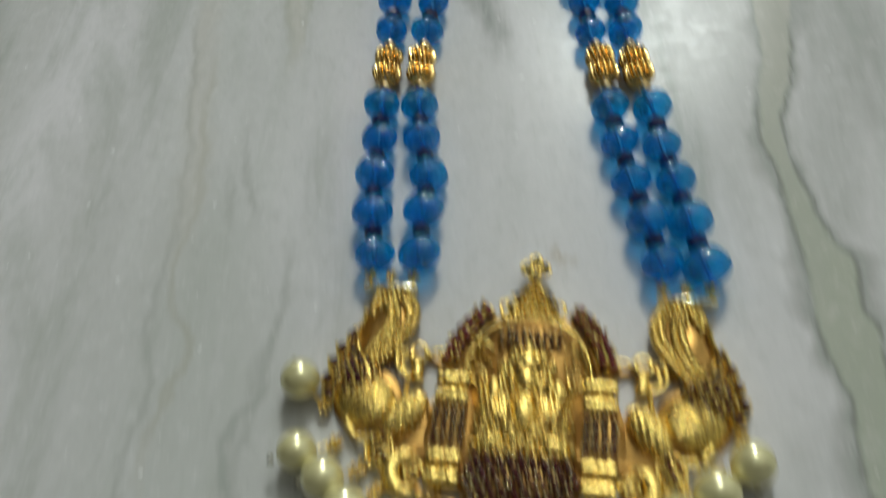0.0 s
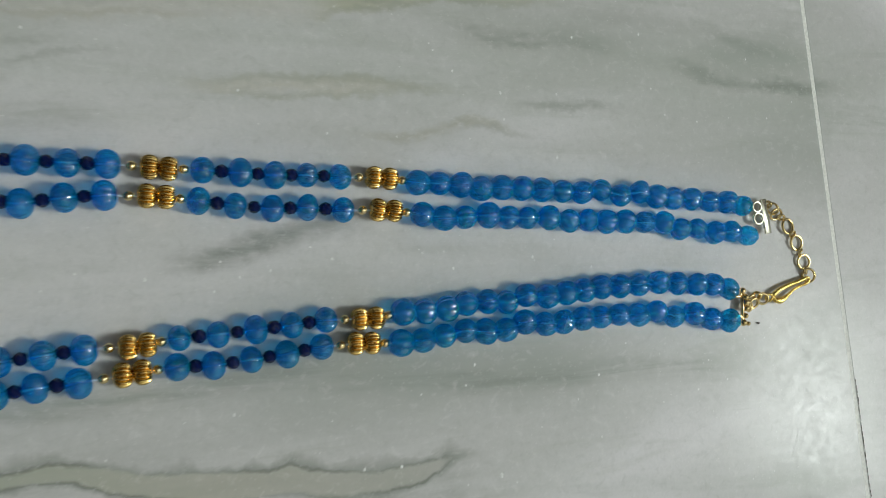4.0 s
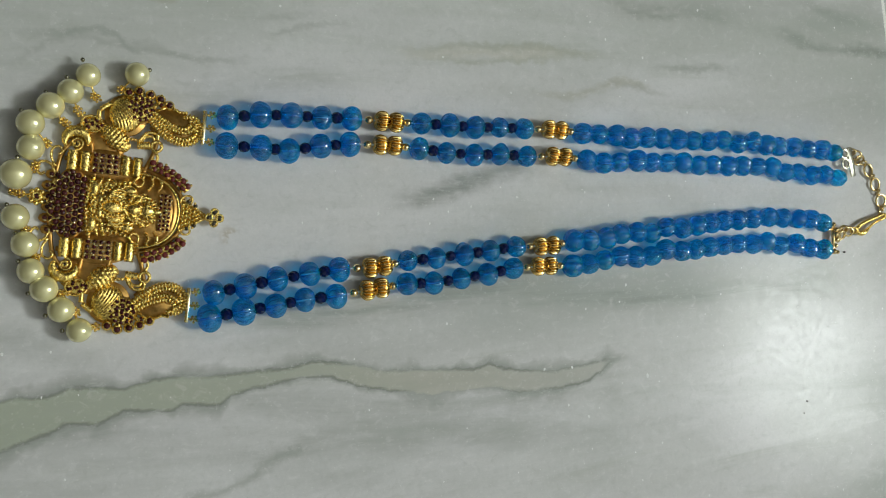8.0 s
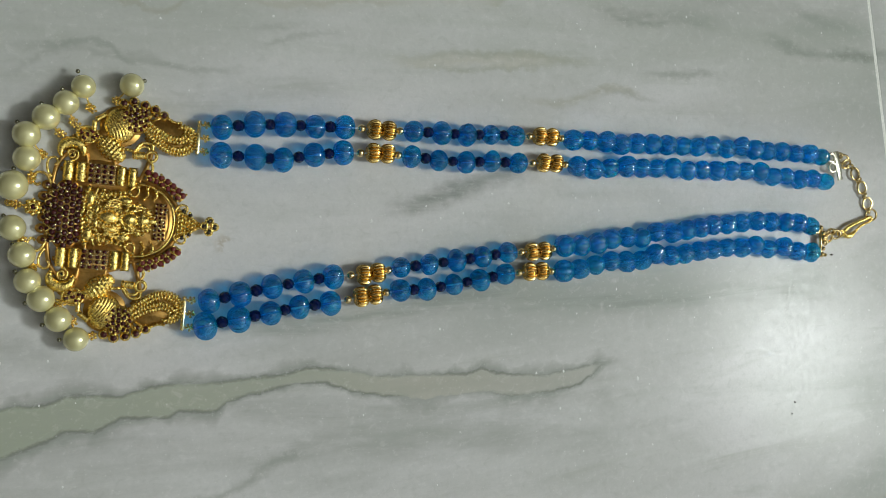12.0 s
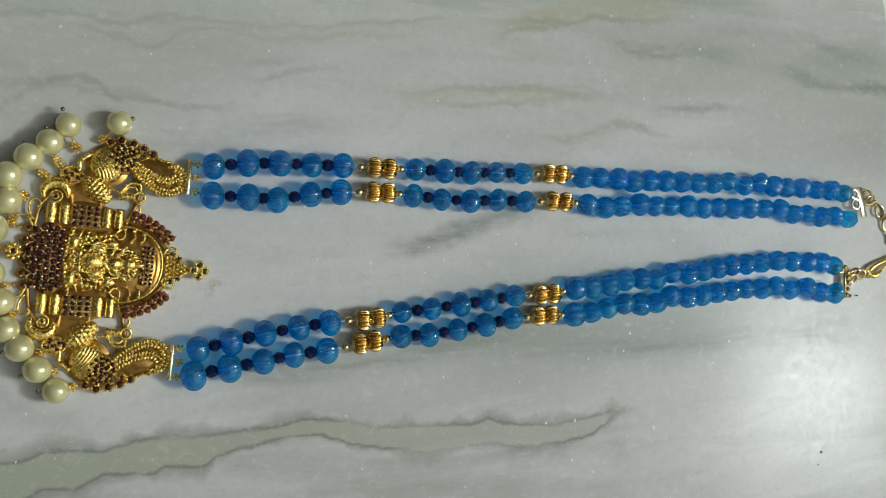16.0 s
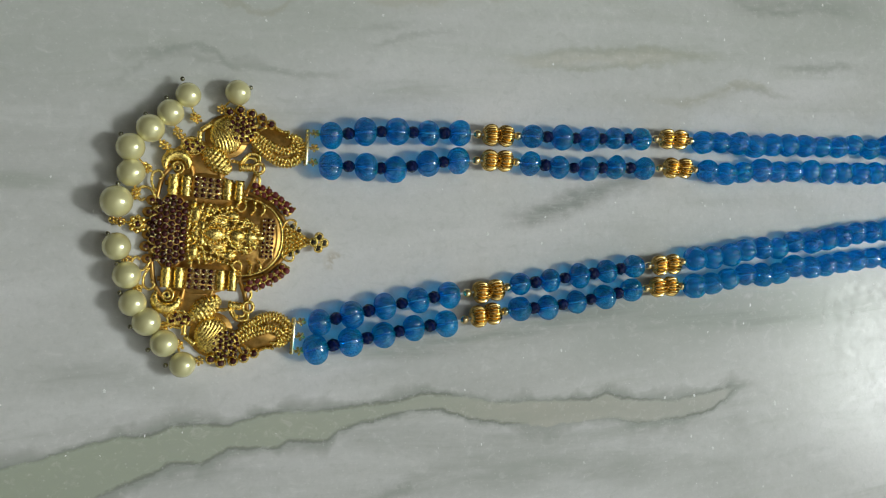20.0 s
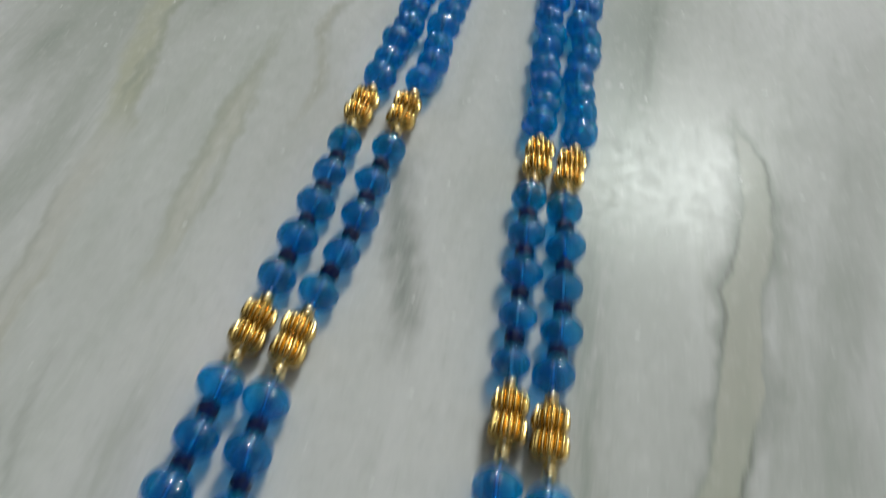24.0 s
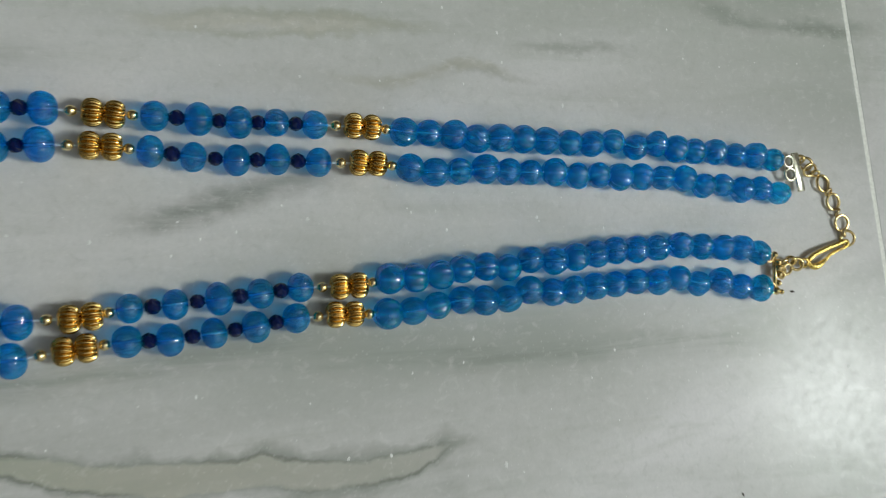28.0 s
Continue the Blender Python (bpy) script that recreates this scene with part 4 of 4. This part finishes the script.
    part("lyre_scroll", g.mesh("lyre_scroll", GOLD), pendant)
    # rose stones round the arch
    g = Geo()
    arc = spline([(14.6, -14.6, 0), (13.6, -11.2, 0), (12.0, -8.0, 0), (9.9, -5.2, 0), (7.8, -3.2, 0)], 8)
    outer_row = [(s * p.x, p.y) for p in evenly(offset(arc, -0.9), 2.15)]
    inner_row = [(s * p.x, p.y) for p in evenly(offset(arc, 0.9)[3:-3], 2.1)]
    stones(outer_row, 1.05, PINK, 2.5, g, pendant, "rose_stone")
    stones(inner_row, 0.9, PINK, 3.0, g, pendant, "rose_stone")
    g.tube([(s * p.x, p.y, 1.2) for p in arc], 1.2, 8)
    part("petal_setting", g.mesh("petal_setting", GOLD), pendant)
    # beaded and smooth wires between the arch and the plate
    for k, v in enumerate((-17.0, -14.2, -11.4)):
        g = Geo()
        out = 11.0 - 0.28 * k * k
        w = spline(mirror([(7.2 - 0.3 * k, v - 0.8, 2.5), (8.8 - 0.3 * k, v + 0.3, 2.8), (out, v - 0.2, 2.5)], s), 6)
        if k == 1:
            granules(g, evenly(w, 0.85), 0.48)
        g.tube([(p.x, p.y, p.z - 0.3) for p in w], 0.40, 6)
        g.ball((s * (out - 0.4), v, 2.6), 0.75, 8, 5)
        part("arch_bar", g.mesh("arch_bar", GOLD), pendant)
    g = Geo()
    g.tube(spline(mirror([(10.6, -17.8, 2.0), (9.0, -19.4, 2.4), (7.4, -18.4, 2.4), (8.0, -16.8, 2.2)], s)), 0.45, 6)
    part("arch_scroll", g.mesh("arch_scroll", GOLD), pendant)
    part("finial_loop", Geo().ring((s * 4.6, -3.2, 1.9), 1.5, 0.38, long=1.3, turn=s * 0.9).mesh("finial_loop", GOLD), pendant)

# lotus throne
g = Geo()
dots = Geo()
g.ball((0, -37.0, 0.9), 10.8, 26, 8, (1, 0.5, 0.30))
for u, v in hexes(0, -37.2, 11.2, 5.6, 1.95):
    if abs(u) < 3 and v > -33.4:
        continue
    far = min(1.0, (u / 11.2) ** 2 + ((v + 36.4) / 6.2) ** 2)
    lobe = 0.75 + 0.25 * math.cos(5 * math.atan2(u, -(v + 33.0)))
    stones([(u, v)], 0.90, RUBY, 2.6 + 2.3 * (1 - far) * lobe, g, pendant, claws=dots)
for u, v in ((-8.5, -43.0), (-5.0, -43.8), (-1.6, -43.4), (1.6, -43.4), (5.0, -43.8), (8.5, -43.0)):
    g.ball((u, v, 1.0), 1.6, 9, 5, (1, 1.2, 0.6))
    stones([(u, v), (u, v + 1.6)], 0.72, RUBY, 2.0, g, pendant, claws=dots)
part("lotus_setting", g.mesh("lotus_setting", BACKING), pendant, "lotus throne set with dark rubies")
tagged(part("claw_work", dots.mesh("claw_work", CLAW), pendant, "bright gold claw tips"), kind="stuff")
for k in range(7):
    a = radians(-160 + 23.3 * k)
    c = (8.2 * math.cos(a), -37.0 + 4.0 * math.sin(a))
    pts = [(c[0] + 2.0 * math.cos(b) * (0.7 + 0.3 * math.sin(b)), c[1] + 2.6 * math.sin(b), 2.9) for b in np.linspace(0, 6.283, 18, endpoint=False)]
    part("lotus_petal_rim", Geo().tube(pts, 0.26, 6, True).mesh("lotus_petal_rim", GOLD), pendant)

# the seated figure, a plain relief
g = Geo()
for c, r, q in (((0, -30.2, 1.9), 2.6, (2.0, 0.85, 0.9)), ((-5.4, -30.6, 2.6), 2.1, (1.4, 0.8, 1)), ((5.4, -30.6, 2.6), 2.1, (1.4, 0.8, 1)), ((0, -25.4, 2.6), 3.2, (0.95, 1.3, 0.95)), ((-3.6, -24.2, 3.0), 1.4, (1, 1.9, 1)), ((3.6, -24.2, 3.0), 1.4, (1, 1.9, 1)), ((-5.8, -20.4, 2.6), 1.2, (1.2, 1.9, 1)), ((5.8, -20.4, 2.6), 1.2, (1.2, 1.9, 1)), ((0, -18.8, 3.0), 2.5, (0.95, 1.1, 1)), ((0, -15.0, 2.8), 2.0, (1.0, 1.35, 0.9)), ((0, -12.2, 2.4), 1.3, (0.9, 1.5, 0.9)), ((-1.8, -28.6, 4.2), 1.3, (1.5, 0.7, 0.7)), ((1.8, -28.6, 4.2), 1.3, (1.5, 0.7, 0.7))):
    g.ball(c, r, 16, 10, q)
for s in (-1, 1):
    for k in range(5):
        g.tube(spline(mirror([(1.0 + 0.9 * k, -27.8 + 0.5 * k, 4.6 - 0.2 * k), (2.6 + 0.8 * k, -25.4 + 0.4 * k, 4.4 - 0.2 * k), (1.8 + 0.9 * k, -22.6 + 0.3 * k, 4.4 - 0.3 * k)], s), 4), 0.42, 6)
    garland = spline(mirror([(0.6, -28.6, 5.2), (2.2, -26.4, 5.2), (2.4, -23.4, 5.1), (1.4, -21.0, 4.9)], s), 5)
    granules(g, evenly(garland, 0.95), 0.52)
    for k in range(7):
        g.ball((s * (1.2 + 1.25 * k), -32.6 + 0.12 * k * k * 0.3, 3.6 - 0.1 * k), 0.85, 8, 5)
        g.ball((s * (2.0 + 1.1 * k), -29.0 + 0.35 * k, 4.0 - 0.22 * k), 0.72, 8, 5)
    granules(g, [(s * (6.8 + 0.3 * k), -27.6 + 1.35 * k, 3.0) for k in range(7)], 0.8)
folds = random.Random(21)
for k in range(100):
    v = folds.uniform(-33.0, -12.5)
    half = 8.2 if v < -20 else 5.2
    u = folds.uniform(0.4, half)
    h = 4.9 - 0.22 * u - 0.05 * abs(v + 27)
    a = folds.uniform(0.3, 2.2)
    e = folds.uniform(0.8, 1.6)
    for q in (-1, 1):
        bend = folds.uniform(-0.5, 0.5)
        g.tube(spline([(q * (u - e * math.cos(a)), v - e * math.sin(a), h - 0.7), (q * u + bend, v, h), (q * (u + e * math.cos(a)), v + e * math.sin(a), h - 0.8)], 3), folds.uniform(0.26, 0.46), 6)
part("figure_relief", g.mesh("figure_relief", GOLD), pendant, "plain seated relief in polished gold")

# arch: two bands, a crescent of dark stones between them and the figure
g = Geo()
band = spline([(-11.6, -18.5, 2.0), (-11.2, -14.0, 2.4), (-9.0, -9.4, 2.6), (-5.2, -6.4, 2.7), (0, -5.4, 2.8), (5.2, -6.4, 2.7), (9.0, -9.4, 2.6), (11.2, -14.0, 2.4), (11.6, -18.5, 2.0)], 8)
g.tube(band, 0.45, 8)
part("arch_band", g.mesh("arch_band", GOLD), pendant, "polished gold arch")
# the dark plate under the arch, and a block of three rows of stones
g = Geo()
g.slab([(8.6 * math.cos(a), -15.2 + 8.4 * math.sin(a)) for a in np.linspace(0, 6.283, 30, endpoint=False)], 0.9, 1.8)
part("arch_plate", g.mesh("arch_plate", BACKING), pendant)
g = Geo()
dots = Geo()
g.box((0, -9.6, 2.1), (12.2, 4.0, 0.8), 0, 0.2)
for v in (-10.9, -9.6, -8.3):
    stones([(u, v) for u in np.linspace(-5.4, 5.4, 9)], 0.50, RUBY, 2.7, g, pendant, claws=dots)
part("crest_setting", g.mesh("crest_setting", BACKING), pendant)
tagged(part("claw_work", dots.mesh("claw_work", CLAW), pendant, "bright gold claw tips"), kind="stuff")

# finial: a gable of granules and a four-stone flower
g = Geo()
for j in range(8):
    for i in range(8 - j):
        u = (i - (7 - j) / 2) * 1.32
        g.ball((u, -4.1 + 1.08 * j, 1.9 + 0.1 * (j % 3)), 0.68, 8, 5)
g.slab([(-5.2, -4.8), (5.2, -4.8), (0.5, 4.0), (-0.5, 4.0)], 0.4, 1.5)
stones([(-4.3, -2.6), (4.3, -2.6), (-3.2, -0.4), (3.2, -0.4)], 0.75, ONYX, 2.4, g, pendant, "dark_stone")
part("finial", g.mesh("finial", GOLD), pendant, "gable of gold granules")
g = Geo()
cross = [(-1.75, 5.7), (1.75, 5.7), (0, 4.1), (0, 7.4)]
for u, v in cross:
    g.ring((u, v, 3.0), 1.12, 0.36, 14, 6)
    g.ball((u, v, 2.3), 1.2, 9, 5, (1, 1, 0.6))
stones(cross, 0.82, ONYX, 3.1, g, pendant, "dark_stone")
part("finial_flower", g.mesh("finial_flower", GOLD), pendant, "four-stone flower in gold collars")

# flower at the foot of the lotus
g = Geo()
for k in range(8):
    a = 6.283 * k / 8
    g.ball((-1.2 + 2.0 * math.cos(a), -46.5 + 2.0 * math.sin(a), 1.7), 0.85, 8, 5, (1, 1, 0.8))
g.ring((-1.2, -46.5, 2.3), 1.1, 0.4)
stones([(-1.2, -46.5)], 0.8, RUBY, 2.2, g, pendant)
flower_charm(g, -1.6, -51.2, 1.6, 0.55, 6, 1.1)
g.tube([(-1.4, -48.6, 1.4), (-1.6, -50.2, 1.4)], 0.35, 6)
g.ring((-1.9, -53.3, 1.2), 0.9, 0.28, 12, 6)
part("foot_flower", g.mesh("foot_flower", GOLD), pendant, "gold daisy with a ruby heart")

# thirteen hanging pearls, each on a headpin below a tiny flower
PEARL_BALL = Geo().ball((0, 0, 0), 1.0, 28, 18).mesh("pearl", PEARL)
PIN_HEAD = Geo().ball((0, 0, 0), 0.72, 10, 6).mesh("headpin", STEEL)
HANGING = (
    (-42.4, -21.6, 3.8, (-2.0, 3.6), (-37.2, -25.8)),
    (-39.8, -35.5, 3.7, (-4.5, -2.0), (-33.9, -33.2)),
    (-34.0, -40.0, 3.9, (-4.2, -1.4), (-28.9, -37.6)),
    (-28.8, -45.1, 4.1, (-3.9, -1.6), (-24.8, -41.2)),
    (-22.8, -50.0, 4.1, (-3.4, -2.8), (-17.8, -45.6)),
    (-15.6, -49.3, 4.0, (-4.0, 0.5), (-10.4, -47.6)),
    (-7.0, -52.5, 4.6, (-5.0, 0.0), (-2.6, -53.0)),
    (5.7, -51.5, 4.0, (-3.4, -2.6), (9.0, -48.6)),
    (13.6, -48.2, 4.0, (-3.0, -2.8), (17.0, -45.2)),
    (21.4, -46.0, 3.9, (-2.6, -3.6), (23.8, -41.8)),
    (26.5, -41.9, 4.1, (1.6, -4.2), (27.7, -37.4)),
    (32.4, -36.7, 4.0, (2.0, -4.2), (32.6, -32.8)),
    (38.3, -31.2, 3.8, (0.4, -4.6), (37.2, -26.6)),
)
for u, v, r, pin, charm in HANGING:
    part("pearl", PEARL_BALL, pendant, "round cream pearl", Matrix.Translation((u * MM, v * MM, r * MM)) @ Matrix.Diagonal((r, r, r * 0.98, 1)))
    part("headpin", PIN_HEAD, pendant, "dull headpin end", Matrix.Translation(((u + pin[0]) * MM, (v + pin[1]) * MM, r * MM)))
    g = Geo()
    flower_charm(g, charm[0], charm[1], 2.0, 0.52, 6, 1.05)
    g.tube([(charm[0], charm[1], 2.0), ((charm[0] + u) / 2, (charm[1] + v) / 2, 2.4), (u, v, r)], 0.3, 6)
    part("flower_link", g.mesh("flower_link", GOLD), pendant)

# ---------------------------------------------------------------- the clasp
def near(p):
    return Vector(p) - ORIGIN


def end_rings():
    a, b = near((12.0, 367.6, 2.4)), near((24.4, 369.3, 2.4))
    c = (a + b) / 2
    turn = math.atan2(b.y - a.y, b.x - a.x)
    bar = part("clasp_bar", Geo().box(c, (13.4, 3.0, 0.9), turn, 0.2).mesh("clasp_bar", BAR), necklace, "pale gold flat clasp bar")
    for x, y, r in ((14.5, 364.6, 1.9), (18.9, 365.0, 2.1)):
        part("eye", Geo().ring(near((x, y, 2.4)), r, 0.62).mesh("eye", BAR), bar)
    # extender chain: three large round links, small ones between them
    big = [(22.1, 380.4), (28.6, 384.2), (36.2, 387.2)]
    small = [(13.6, 371.0), (18.6, 377.0), (25.2, 382.2), (32.4, 385.4), (39.6, 387.6)]
    for k, (x, y) in enumerate(big):
        ring = Geo().ring(near((x, y, 1.0)), 2.75, 0.5, 26, 8, tilt=(0.10 * (k - 1), 0.06), long=1.04, turn=0.8)
        part("chain_link", ring.mesh("chain_link", LINK), necklace, "round antique gold chain link")
    for k, (x, y) in enumerate(small):
        part("chain_link", Geo().ring(near((x, y, 1.4)), 1.25, 0.46, 16, 6, tilt=(1.0 if k % 2 else 0.6, 0.3), turn=0.7 * k).mesh("chain_link", LINK), necklace)
    for x, y, r, tilt, turn in ((15.2, 373.0, 2.0, 0.9, 0.5), (17.4, 374.6, 2.2, 0.5, 1.4), (41.6, 388.7, 2.3, 0.5, 0.1)):
        part("chain_link", Geo().ring(near((x, y, 1.5)), r, 0.5, 20, 6, tilt=(tilt, 0.1), long=1.15, turn=turn).mesh("chain_link", LINK), necklace)
    # lobster claw: a solid back that swells to the belly, and a thin sprung lever
    spine = spline([(48.4, 370.2, 2.0), (46.6, 373.0, 2.2), (45.0, 377.6, 2.2), (43.6, 383.2, 2.1), (42.6, 386.6, 1.9), (42.6, 388.3, 1.7), (43.6, 388.6, 1.5), (44.7, 387.4, 1.4), (45.2, 385.6, 1.4)], 6)
    n = len(spine)
    claw = part("hook_clasp", Geo().tube([near(p) for p in spine], [0.95 - 0.45 * k / (n - 1) for k in range(n)], 10).mesh("hook_clasp", GOLD), necklace, "gold lobster claw clasp")
    lever = spline([(48.6, 370.4, 1.8), (50.3, 371.4, 1.8), (50.6, 374.2, 1.7), (49.0, 377.4, 1.6), (46.8, 380.8, 1.5), (45.3, 385.0, 1.4)], 6)
    n = len(lever)
    part("lever", Geo().tube([near(p) for p in lever], [0.55 + 0.65 * math.sin(math.pi * min(1.0, 1.35 * k / (n - 1))) ** 2 for k in range(n)], 10).mesh("lever", GOLD), claw)
    part("claw_eye", Geo().ring(near((49.2, 368.6, 1.7)), 1.3, 0.5, 16, 6, tilt=(0.4, 0.2)).mesh("claw_eye", GOLD), claw)
    for k, (x, y, r) in enumerate(((49.5, 365.4, 2.0), (48.2, 362.8, 1.5), (51.0, 361.0, 1.9), (48.8, 359.6, 1.6), (52.2, 358.8, 1.7))):
        part("chain_link", Geo().ring(near((x, y, 1.8)), r, 0.55, 16, 6, tilt=(1.0 if k % 2 else 0.3, 0.2), turn=0.5 * k).mesh("chain_link", LINK), necklace)
    # wrapped wire bar at the other pair of strands
    g = Geo()
    g.tube([near((45.4, 355.4, 2.6)), near((58.4, 354.6, 2.6))], 0.75, 8)
    for x, y, r in ((46.0, 355.2, 1.3), (48.4, 356.6, 1.2), (50.4, 356.4, 1.5), (52.6, 356.6, 1.2), (55.4, 356.0, 1.1), (57.9, 354.8, 1.4), (58.4, 357.0, 0.9)):
        g.ball(near((x, y, 2.8)), r, 10, 6)
    for x in (46.6, 56.8):
        g.ring(near((x, 352.9, 2.8)), 1.6, 0.5)
    part("clasp_bar", g.mesh("clasp_bar", LINK), necklace, "lumpy wire-wrapped gold end bar")


end_rings()


# ---------------------------------------------------------------- on the floor
def specks():
    rng = random.Random(3)
    spots = [(102.5, 254, 1.1), (95.5, 219.6, 0.8), (115.4, 225.8, 0.9), (132.4, 246.4, 0.6), (131, 163.7, 0.6), (33.4, 240.3, 0.7), (27.6, 237.2, 0.6), (101.7, 137.3, 0.6), (25, 193, 0.5), (-41.4, 235.2, 0.5), (33.2, 144.6, 0.9), (72.5, 293.2, 0.7), (-29.7, 321.5, 0.6), (47.4, 289.6, 0.6), (-3.8, 281.2, 0.8), (30.6, 269.6, 0.8), (109.9, 217.2, 0.8), (-10.7, 199.8, 0.7), (28.9, 199.9, 0.8), (95, 207.5, 0.9), (28.7, 166, 0.7), (33.4, 171.4, 0.6), (71.9, 242.8, 0.6), (84.5, 319.5, 0.6)]
    for _ in range(300):
        spots.append((rng.uniform(-110, 175), rng.uniform(-20, 395), rng.choice((0.2, 0.25, 0.32, 0.42, 0.55, 0.7))))
    for _ in range(160):
        spots.append((rng.gauss(85, 28), rng.gauss(350, 30), rng.choice((0.18, 0.25, 0.35))))
    g = Geo()
    for x, y, r in spots:
        if y > 402:
            continue
        n, a = 5, rng.uniform(0, 6.28)
        k = [rng.uniform(0.5, 1.1) for _ in range(n)]
        base = [(x + r * k[i] * math.cos(a + 1.2566 * i), y + 0.7 * r * k[i] * math.sin(a + 1.2566 * i), 0.01) for i in range(n)]
        top = [(x + 0.45 * (p[0] - x), y + 0.45 * (p[1] - y), 0.12 * r) for p in base]
        g.grid([base, top])
    tagged(new("dust_specks", g.mesh("dust_specks", DUST, False)), "white dust specks and chips scattered on the marble", "dust", kind="stuff")


def crumb(x, y, r, turn):
    g = Geo()
    g.ball((0, 0, 0.45 * r), r, 8, 5, (1.0, 0.55, 0.45))
    g.ball((0.7 * r, 0.15 * r, 0.4 * r), 0.55 * r, 7, 4, (1, 0.7, 0.6))
    ob = tagged(new("crumb", g.mesh("crumb", CRUMB)), "tiny dark brown crumb lying on the marble", "crumb", group="crumbs on the floor")
    ob.matrix_basis = Matrix.Translation((x * MM, y * MM, 0)) @ Matrix.Rotation(turn, 4, "Z")


specks()
for x, y, r, turn in ((58.7, 363.7, 0.75, 1.4), (123.0, 337.0, 0.5, 0.4), (128.0, 335.0, 0.4, 1.9)):
    crumb(x, y, r, turn)
